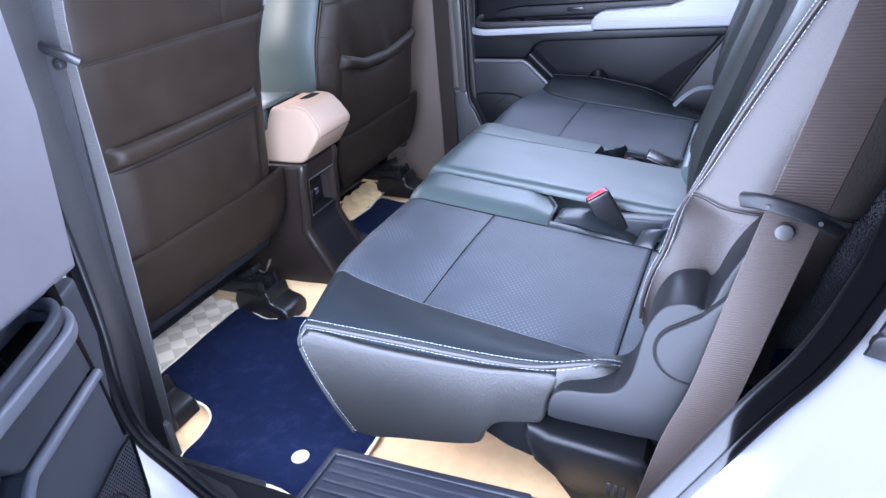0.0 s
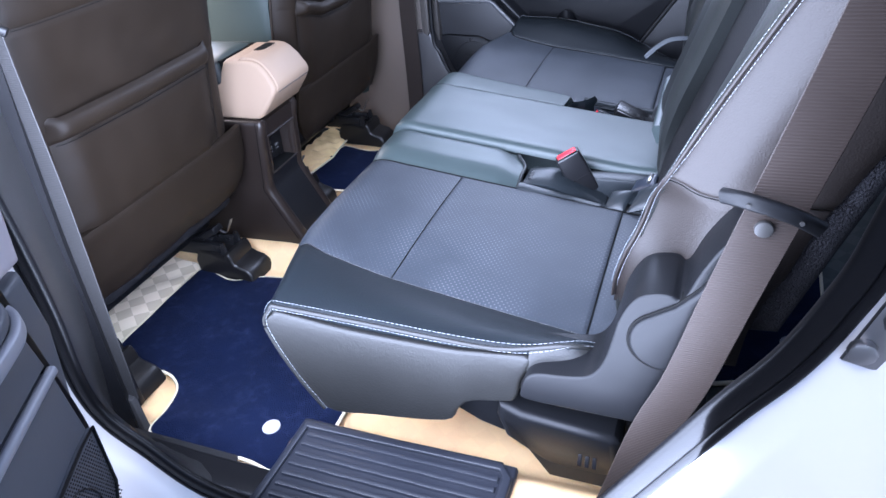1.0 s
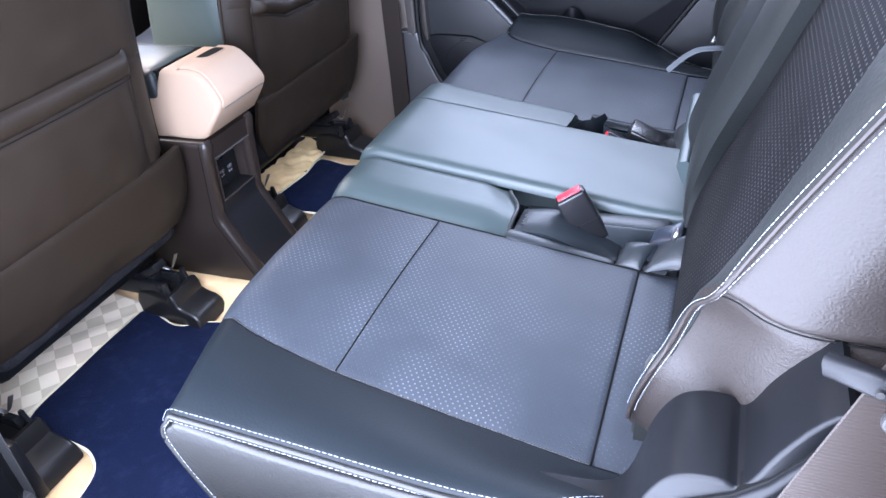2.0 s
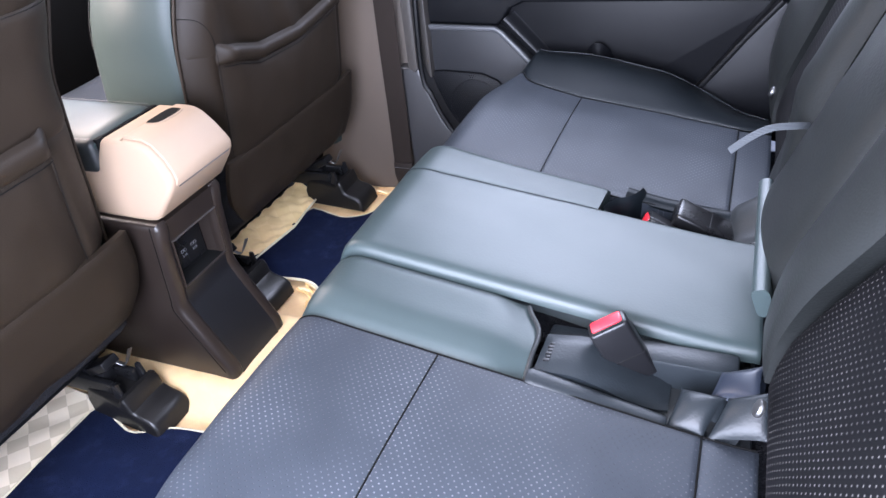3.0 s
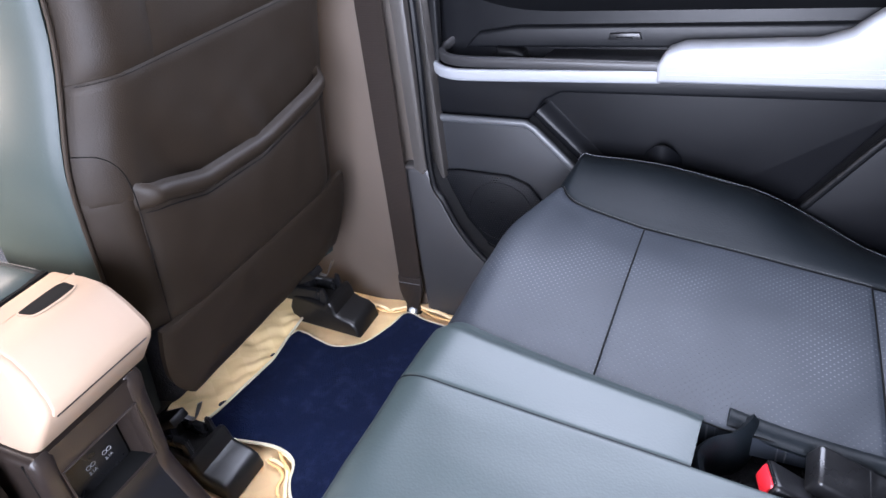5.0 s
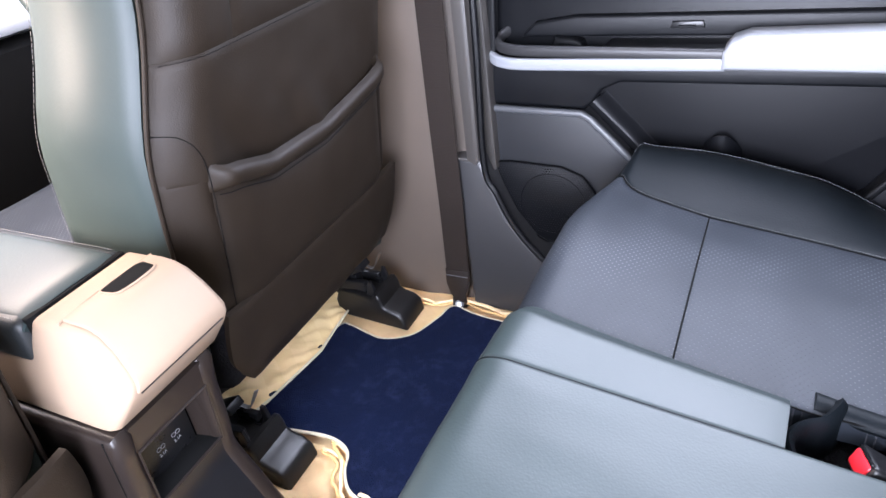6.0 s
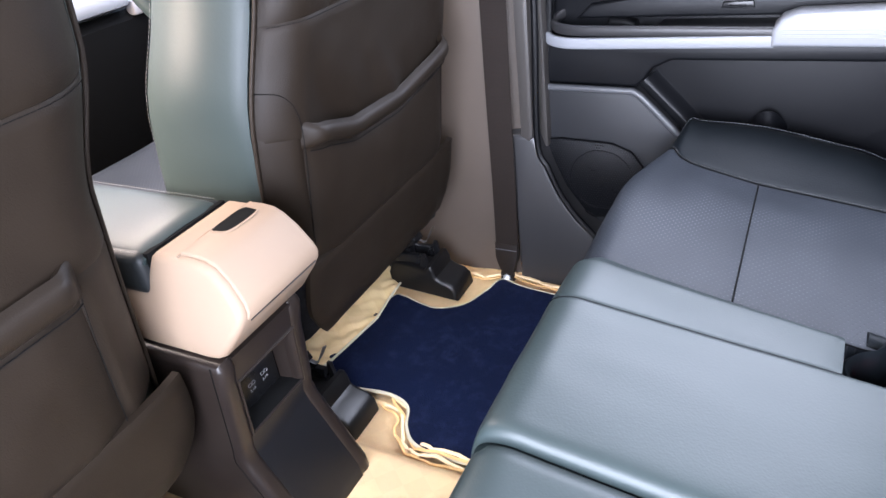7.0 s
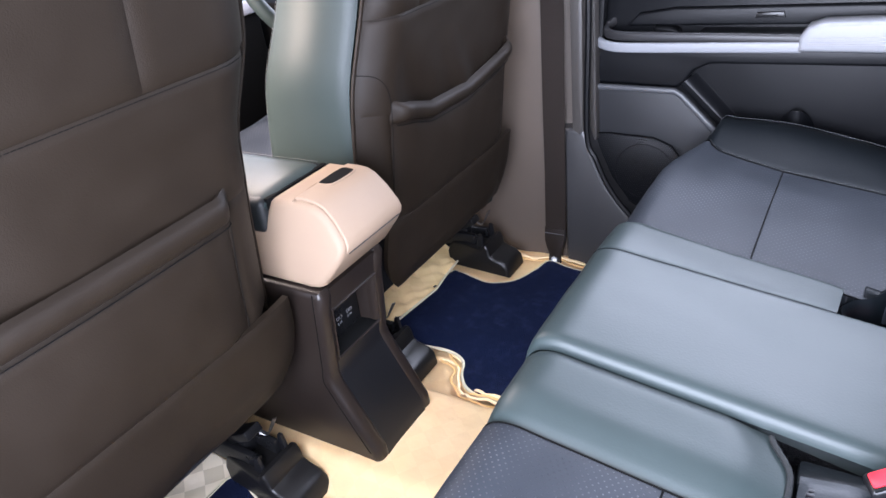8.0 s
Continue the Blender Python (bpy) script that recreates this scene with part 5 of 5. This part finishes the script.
    strip = curve([(-0.300, s * 0.668, 0.506), (-0.45, s * 0.667, 0.504), (-0.60, s * 0.667, 0.502), (-0.645, s * 0.672, 0.503), (-0.672, s * 0.690, 0.506), (-0.682, s * 0.715, 0.509)], 6)
    part("trim_strip", sweep(strip, rounded(0.012, 0.019, 0.004), (0, 0, 1), fixed=True), WHITE_TRIM if s > 0 else TRIM_GREY, d, "smooth trim strip")
    rest = [(-0.304, 0.500), (-0.304, 0.525), (-0.292, 0.541), (-0.270, 0.549), (-0.10, 0.554), (-0.065, 0.565), (-0.035, 0.590), (-0.005, 0.602), (0.28, 0.612), (0.29, 0.498)]
    rest_part = part("armrest", prism(rest, "xz", *yr(0.655, 0.712), 0.008, 4), WHITE_TRIM, d, "white leather-look armrest")
    for dz in (0.014, 0.020, 0.026):
        part("armrest_crease", sweep([Vector((-0.29, s * 0.6548, 0.500 + dz)), Vector((0.0, s * 0.6548, 0.501 + dz)), Vector((0.28, s * 0.6548, 0.502 + dz))], ring(0.0009, 5)), LIGHT_GREY, rest_part, "fine crease")
    # band under the armrest, map pocket hollow with sloping sides, lower front field with speaker
    band = [(-0.672, 0.495), (0.29, 0.495), (0.29, 0.470), (-0.455, 0.466), (-0.485, 0.452), (-0.500, 0.430), (-0.515, 0.418), (-0.682, 0.422)]
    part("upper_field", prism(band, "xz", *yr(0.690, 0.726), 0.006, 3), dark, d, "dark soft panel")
    lowf = [(-0.682, 0.418), (-0.515, 0.413), (-0.430, 0.325), (-0.35, 0.27), (-0.20, 0.20), (-0.1, 0.10), (-0.30, 0.07), (-0.50, 0.09), (-0.60, 0.14), (-0.665, 0.20), (-0.688, 0.28)]
    part("lower_field", prism(lowf, "xz", *yr(0.688, 0.726), 0.006, 3), lower, d, "charcoal plastic lower panel")
    ridge = [Vector((x, s * 0.687, z)) for x, z in ((-0.682, 0.415), (-0.60, 0.413), (-0.518, 0.411), (-0.505, 0.403), (-0.470, 0.368), (-0.430, 0.326), (-0.38, 0.28))]
    part("ridge", sweep(ridge, rounded(0.013, 0.012, 0.005), (0, s, 0)), DOOR_EDGE_LIT if s > 0 else TRIM_GREY, d, "raised edge, paler grey for its highlight")
    def hollow_edge(u, v):
        a, c = Vector((-0.505, 0, 0.426)).lerp(Vector((-0.40, 0, 0.322)), u), Vector((-0.480, 0, 0.442)).lerp(Vector((-0.378, 0, 0.332)), u)
        p = a.lerp(c, v)
        return Vector((p.x, s * (0.706 + 0.021 * smooth(0.0, 1.0, v)), p.z))

    part("pocket_slope", pad(hollow_edge, 8, 10, 0.004, 0.0, 0.01, out=s), dark, d, "sloping edge of the map pocket")
    slope = [(0.035, 0.474), (0.06, 0.468), (0.29, 0.46), (0.29, 0.15), (-0.02, 0.20), (-0.10, 0.285), (-0.085, 0.30)]
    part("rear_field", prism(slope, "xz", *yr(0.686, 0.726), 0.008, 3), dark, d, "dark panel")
    bar = [Vector((x, s * 0.688, z)) for x, z in ((0.045, 0.470), (-0.01, 0.400), (-0.060, 0.330), (-0.10, 0.275))]
    part("pull_rib", sweep(bar, rounded(0.012, 0.010, 0.004), (0, s, 0)), PLASTIC_GREY, d, "sloping charcoal rib")
    grille = [(-0.686, 0.311), (-0.65, 0.314), (-0.555, 0.310), (-0.518, 0.295), (-0.496, 0.265), (-0.488, 0.21), (-0.52, 0.155), (-0.59, 0.150), (-0.645, 0.18), (-0.675, 0.22)]
    g = part("speaker_grille", prism(grille, "xz", *yr(0.682, 0.690), 0.003, 2), dark, d, "black speaker grille")
    part("pocket_stop", pad(lambda u, v: Vector((-0.325 + 0.056 * v, s * (0.727 - 0.024 * math.sin(math.pi * v)), 0.29 + 0.090 * u * math.sin(math.pi * (0.18 + 0.64 * v)) ** 0.8)), 8, 12, 0.004, 0.0, 0.004, out=s), dark, d, "dark rubber stop")
    part("grille_edge", sweep([Vector((x, s * 0.681, z)) for x, z in grille], ring(0.0022, 6), (0, s, 0), True), RUBBER, g, "rim of the speaker grille")
    part("speaker_rim", sweep([Vector((-0.575 + 0.062 * math.cos(a), s * 0.681, 0.232 + 0.062 * math.sin(a))) for a in np.linspace(0, 2 * math.pi, 40)[:-1]], ring(0.0008, 6), (0, s, 0), True), PLASTIC, g, "round speaker edge")
    bm = bmesh.new()
    for i in range(38):
        for j in range(30):
            x, z = -0.678 + i * 0.0050 + (j % 2) * 0.0025, 0.165 + j * 0.0048
            if -0.676 < x < -0.50 and z < 0.305 - 0.35 * max(0, x + 0.55) and z > 0.165 + 0.8 * max(0, -0.635 - x):
                merge(bm, box(x - 0.0010, x + 0.0010, s * 0.6818 - 0.0005, s * 0.6818 + 0.0005, z - 0.0010, z + 0.0010))
    tagged(part("grille_holes", bm, GLOSS, g, "fine grille perforation", smooth=False), kind="stuff")
    part("panel_edge_seal", sweep(seal, rounded(0.020, 0.016, 0.005), (0, s, 0)), RUBBER, d, "black rubber door seal")
    return d


door(1, (-0.70, 0.80, 0.0))
near_door = door(-1, (-0.78, -0.88, 0.0))
front = [(-0.735, 0.535), (-0.780, 0.72), (-0.795, 1.0), (-0.40, 1.0), (-0.40, 0.60), (-0.52, 0.552), (-0.66, 0.540)]
part("front_panel", prism(front, "xz", -0.742, -0.690, 0.012, 3), DOOR_MAUVE, near_door, "smooth mauve-grey upper panel")
part("front_lower_panel", prism([(-0.670, 0.06), (-0.690, 0.2), (-0.712, 0.33), (-0.745, 0.436), (-0.742, 0.52), (-0.66, 0.52), (-0.64, 0.06)], "xz", -0.742, -0.703, 0.010, 3), DOOR_LIT, near_door)
near_door["label"] = "open rear car door with dark trim and storage pocket"
near_door.matrix_basis = Matrix.Translation((-0.78, -0.88, -0.012)) @ pose(0, 0, 0, 0, 0, -DOOR_OPEN)


# ---------------------------------------------------------------- pillars and belts
def pillar(side):
    s = side
    def up(u, v):
        z = -0.01 + 1.2 * u
        rear = -0.705 if s > 0 else -0.785 + 0.10 * z
        x = rear - (0.32 if s > 0 else 0.145) * (1 - v) + (0.02 * smooth(0.25, 0.0, z) * (1 if v > 0.5 else -1) if s > 0 else 0)
        return Vector((x, s * (0.655 - 0.03 * smooth(0.35, 1.1, z) + 0.03 * (abs(v - 0.5) * 2) ** 4), z))
    return setting(f"wall_pillar_{'far' if s > 0 else 'near'}", pad(up, 40, 14, 0.06, 0.0, 0.01, out=-s), PILLAR if s > 0 else PLASTIC, "grey plastic trim of the pillar between the doors", "wall")


setting("wall_far_lower", box(-0.90, -0.50, 0.735, 0.80, -0.1, 0.30, 0.01), DOOR_DARK, "dark body behind the far door edge", "wall")
setting("wall_far_post", box(-0.722, -0.674, 0.668, 0.722, 0.30, 1.18, 0.004), PILLAR_DARK, "dark body post behind the far pillar trim", "wall")
pillar(1)
pillar(-1)
setting("trim_pillar_far", prism([(-0.715, 0.335), (-0.700, 0.325), (-0.690, 0.335), (-0.675, 1.15), (-0.705, 1.15)], "xz", 0.63, 0.665, 0.005, 2), PILLAR_DARK, "grey ridge of the far pillar trim", "trim")
low_trim = [(-0.742, -0.01), (-0.742, 0.335), (-0.690, 0.335), (-0.670, 0.272), (-0.645, 0.212), (-0.605, 0.157), (-0.545, 0.105), (-0.45, 0.075), (0.1, 0.065), (0.1, -0.01)]
setting("trim_seal_far", sweep(curve([(-0.672, 0.642, 1.1), (-0.676, 0.640, 0.60), (-0.684, 0.636, 0.335), (-0.664, 0.634, 0.272), (-0.638, 0.634, 0.212), (-0.598, 0.634, 0.157), (-0.538, 0.634, 0.105), (-0.45, 0.636, 0.077)], 6), ring(0.0065, 8), (0, 1, 0)), RUBBER, "black rubber seal of the far door opening", "trim")
setting("trim_sill_far", prism(low_trim, "xz", 0.637, 0.715, 0.010, 3), SILL_GREY, "charcoal sill trim under the far door", "trim")


def belt(points, width=0.047):
    return sweep(curve(points, 8), rounded(width, 0.0016, 0.0007, 1), (0, 1, 0))


fb = thing("seat_belt", (-0.765, 0.63, 0.0), "dark brown seat belt along the pillar down to the floor", "seat belt", "seat belts")
part("webbing", belt([(-0.722, 0.590, 1.05), (-0.733, 0.610, 0.80), (-0.742, 0.618, 0.61), (-0.750, 0.620, 0.40), (-0.755, 0.621, 0.23), (-0.761, 0.622, 0.085)], 0.050), BELT, fb)
end = [(-0.787, 0.092), (-0.735, 0.094), (-0.738, 0.058), (-0.746, 0.036), (-0.752, 0.014), (-0.776, 0.014), (-0.784, 0.036), (-0.789, 0.058)]
part("end_fold", prism(end, "xz", 0.617, 0.629, 0.004, 2), BELT, fb, "stitched belt end")
part("end_stitch", stitches([Vector((x, 0.6165, 0.080)) for x in (-0.785, -0.762, -0.738)], 0.004, 0.0028, 0.0005), THREAD, fb, "pale stitch line")
part("anchor", prism([(-0.782, 0.016), (-0.755, 0.016), (-0.752, -0.004), (-0.784, -0.004)], "xz", 0.622, 0.634, 0.002, 2), PLASTIC, fb, "black anchor")
part("bolt", disc((-0.766, 0.618, 0.006), (0.2, -0.8, 0.6), 0.013, 0.012, 14, 0.003), PLASTIC, fb, "black anchor bolt")
part("bolt_head", disc((-0.765, 0.613, 0.011), (0.2, -0.8, 0.6), 0.008, 0.005, 6, 0.001), METAL, fb, "bare steel bolt head")
nb = thing("seat_belt", (-0.75, -0.66, 0.0), "dark seat belt along the near pillar down to the sill", "seat belt", "seat belts")
part("webbing", belt([(-0.680, -0.625, 1.05), (-0.700, -0.655, 0.86), (-0.714, -0.668, 0.745), (-0.737, -0.668, 0.50), (-0.776, -0.668, 0.20), (-0.792, -0.668, 0.085)]), BELT_DARK, nb)
part("end_fold", box(-0.820, -0.774, -0.680, -0.666, 0.0, 0.085, 0.003), BELT_DARK, nb, "stitched belt end")
part("guide", sweep(curve([(-0.746, -0.672, 0.762), (-0.714, -0.688, 0.754), (-0.680, -0.690, 0.746), (-0.664, -0.682, 0.735)], 5), rounded(0.012, 0.010, 0.004), (0, 1, 0)), PLASTIC, nb, "black belt guide")
part("guide_stop", disc((-0.714, -0.676, 0.732), (0, 1, 0.1), 0.008, 0.012, 14, 0.002), PLASTIC, nb, "belt stop button")
part("buckle_tail", box(-0.86, -0.80, -0.655, -0.635, 0.03, 0.15, 0.006), PLASTIC, nb, "black belt bracket")
rb = thing("seat_belt", (0.06, -0.68, 0.1), "grey-brown seat belt running through a guide beside the seat", "seat belt", "seat belts")
part("webbing", belt([(0.335, -0.64, 1.12), (0.254, -0.676, 0.86), (0.211, -0.692, 0.70), (0.184, -0.702, 0.603), (0.158, -0.704, 0.501), (0.130, -0.704, 0.385), (0.101, -0.704, 0.297), (0.060, -0.695, 0.12), (0.03, -0.675, 0.0)]), BELT, rb)
guide = part("guide", sweep(curve([(0.140, -0.700, 0.608), (0.160, -0.712, 0.611), (0.195, -0.714, 0.602), (0.218, -0.704, 0.586)], 5), rounded(0.014, 0.010, 0.004), (0, 1, 0)), PLASTIC_GREY, rb, "charcoal belt guide")
part("stop_button", disc((0.176, -0.706, 0.582), (0, -1, 0), 0.0080, 0.006, 20, 0.002), BUTTON, rb, "pale stop button")
part("guide_rivet", disc((0.160, -0.7175, 0.610), (0, -1, 0.1), 0.002, 0.003, 10), BUTTON, guide, "rivet")
part("guide_rivet", disc((0.202, -0.7180, 0.598), (0, -1, 0.1), 0.002, 0.003, 10), BUTTON, guide, "rivet")

# ---------------------------------------------------------------- near door opening: seal, sill, white jamb
OPEN = [(-0.665, 1.05), (-0.690, 0.62), (-0.692, 0.50), (-0.697, 0.38), (-0.716, 0.24), (-0.700, 0.166), (-0.640, 0.115), (-0.556, 0.055), (-0.42, 0.035), (-0.22, 0.035),
        (-0.08, 0.075), (0.00, 0.150), (0.062, 0.245), (0.122, 0.355), (0.166, 0.437), (0.203, 0.500), (0.228, 0.562), (0.246, 0.63), (0.268, 0.80), (0.25, 1.05), (0.10, 1.15), (-0.45, 1.15)]
loop = curve([(x, -0.775, z) for x, z in OPEN], 6, True)
setting("trim_door_seal", sweep(loop, rounded(0.024, 0.014, 0.006, 3), (0, 1, 0), True), RUBBER, "black rubber seal round the open rear doorway", "trim")


def offset_loop(pts, d, y):
    out, n = [], len(pts)
    for i, p in enumerate(pts):
        w = (pts[(i + 1) % n] - pts[i - 1]).normalized()
        nrm = Vector((-w.z, 0, w.x))
        q = p + nrm * (-d)
        out.append(Vector((q.x, y, q.z)))
    return out


setting("trim_seal_lip", sweep(offset_loop(loop, 0.014, -0.779), rounded(0.011, 0.010, 0.004, 3), (0, 1, 0), True), RUBBER, "black rubber lip outside the door seal", "trim")
bm = bmesh.new()
rows = [[bm.verts.new(q) for q in offset_loop(loop, d, y)] for d, y in ((-0.03, -0.68), (-0.012, -0.745), (0.0, -0.768), (0.014, -0.772), (0.035, -0.776), (0.060, -0.786), (0.085, -0.806), (0.10, -0.84), (0.105, -0.86), (0.13, -0.868), (0.42, -0.87))]
n = len(loop)
inner_rows = 3
for a, b in zip(rows[inner_rows:], rows[inner_rows + 1:]):
    for i in range(n):
        bm.faces.new((a[i], a[(i + 1) % n], b[(i + 1) % n], b[i]))
for v in [v for v in bm.verts if not v.link_faces]:
    bm.verts.remove(v)
setting("wall_body_side", bm, PAINT, "white painted body side round the rear doorway", "wall")
bm = bmesh.new()
front_part = [i for i, q in enumerate(loop) if i < 46]
edge = [loop[i] for i in front_part]
rows = []
for f in (0.0, 0.25, 0.6, 1.0):
    ring_row = []
    for q in edge:
        low = smooth(0.36, 0.12, q.z)
        inner_z = q.z if q.z > 0.36 else max(0.048, 0.048 + (q.z - 0.115) * 0.312 / 0.245)
        inner_x = (-0.800 + 0.085 * inner_z) if q.z > 0.115 else q.x - 0.16 * smooth(-0.42, -0.64, q.x)
        inner_x = min(inner_x, q.x - 0.004)
        k = f * f * (3 - 2 * f)
        ring_row.append(bm.verts.new((q.x - 0.004 + (inner_x - q.x + 0.004) * k, -0.768 + (0.108 - 0.045 * low) * f, q.z + (inner_z - q.z) * k)))
    rows.append(ring_row)
for a, b in zip(rows, rows[1:]):
    for i in range(len(a) - 1):
        bm.faces.new((a[i], a[i + 1], b[i + 1], b[i]))
bmesh.ops.solidify(bm, geom=bm.faces[:], thickness=0.004)
setting("trim_opening", bm, SILL_GREY, "charcoal plastic reveal along the near pillar", "trim")
setting("trim_sill", prism([(-0.78, -0.02), (-0.78, 0.05), (-0.70, 0.055), (-0.60, 0.050), (-0.10, 0.048), (0.04, 0.06), (0.06, -0.02)], "xz", -0.772, -0.712, 0.010, 3), PLASTIC, "charcoal plastic sill trim", "trim")
bm = box(-0.46, -0.085, -0.83, -0.612, 0.052, 0.066, 0.006, 3)
step = thing("step_plate", (-0.27, -0.70, 0.05), "ribbed black plastic step plate on the door sill", "step plate")
part("plate", bm, STEP, step)
part("rim", sweep([Vector(p) for p in ((-0.452, -0.82, 0.067), (-0.446, -0.628, 0.067), (-0.110, -0.622, 0.067), (-0.096, -0.640, 0.067), (-0.092, -0.82, 0.067))], rounded(0.016, 0.010, 0.004), (0, 0, 1)), STEP, step, "raised rim")
for k in range(9):
    y = -0.645 - 0.0195 * k
    bm = bmesh.new()
    path = [Vector((x, y - 0.0003 * math.sin(x * 95 + k), 0.0665 + 0.0004 * math.sin(x * 60 + 2 * k))) for x in np.linspace(-0.434, -0.108, 26)]
    part("rib", sweep(path, ring(0.0062, 8, 0.75)), STEP, step)
striker = thing("door_striker", (0.262, -0.775, 0.55), "zinc door striker bolted to the white jamb", "striker")
part("plate", prism([(0.240, 0.515), (0.268, 0.508), (0.292, 0.575), (0.262, 0.588)], "xz", -0.783, -0.776, 0.003, 2), METAL, striker)
for x, z in ((0.252, 0.530), (0.270, 0.562)):
    part("bolt", disc((x, -0.786, z), (0, -1, 0), 0.011, 0.010, 12, 0.003), METAL, striker, "bolt")

# ---------------------------------------------------------------- dashboard and steering wheel
dash = thing("dashboard", (-1.75, 0.2, 0.3), "charcoal and black dashboard across the front of the car", "dashboard")
part("body", prism([(-1.90, 0.10), (-1.66, 0.12), (-1.60, 0.30), (-1.60, 0.58), (-1.62, 0.600), (-1.90, 0.610)], "xz", -0.68, 0.68, 0.02, 3), MATT_BLACK, dash, "black plastic")
pad_edge = [(-1.90, 0.62), (-1.60, 0.606), (-1.588, 0.612), (-1.584, 0.626), (-1.600, 0.668), (-1.66, 0.700), (-1.90, 0.78)]
part("upper_pad", prism(pad_edge, "xz", -0.66, 0.578, 0.010, 3), WHITE_TRIM, dash, "white soft upper pad of the dashboard")
# pale box painted as the strip of window light beside the dashboard
part("window_light_strip", box(-1.62, -1.590, 0.584, 0.672, 0.585, 0.618, 0.006, 2), TRIM_GREY, dash, "pale strip standing in for window light")
part("panel", box(-1.597, -1.585, -0.30, 0.10, 0.42, 0.52, 0.006, 2), GLOSS, dash, "gloss black screen panel")
wheel = thing("steering_wheel", (-1.25, 0.50, 0.71), "black steering wheel in front of the driver seat", "steering wheel")
wm = look((-1.25, 0.50, 0.72), (-1.85, 0.50, 0.46))
rim = [wm @ Vector((0.185 * math.cos(a), 0.185 * math.sin(a), 0)) for a in np.linspace(0, 2 * math.pi, 49)[:-1]]
part("rim", sweep(rim, ring(0.015, 10), (wm.to_3x3() @ Vector((0, 0, 1))), True), LEATHER, wheel)
part("hub", turned(box(-0.07, 0.07, -0.06, 0.06, -0.03, 0.015, 0.02, 3), wm), PLASTIC, wheel)
for a in (0, 180, 270):
    part("spoke", turned(box(0.05, 0.18, -0.014, 0.014, -0.012, 0.004, 0.004), wm @ Matrix.Rotation(radians(a), 4, "Z")), PLASTIC_GREY, wheel, "charcoal spoke")
third = thing("rear_bench", (0.75, 0, 0.1), "dark third-row seat behind the rear seats", "seat")
part("cushion", box(0.62, 1.10, -0.60, 0.60, 0.14, 0.34, 0.05, 4), LEATHER_SOFT, third)
part("back", turned(box(-0.07, 0.07, -0.60, 0.60, 0.0, 0.55, 0.04, 4), pose(1.15, 0, 0.30, 0, 18, 0)), LEATHER_SOFT, third)
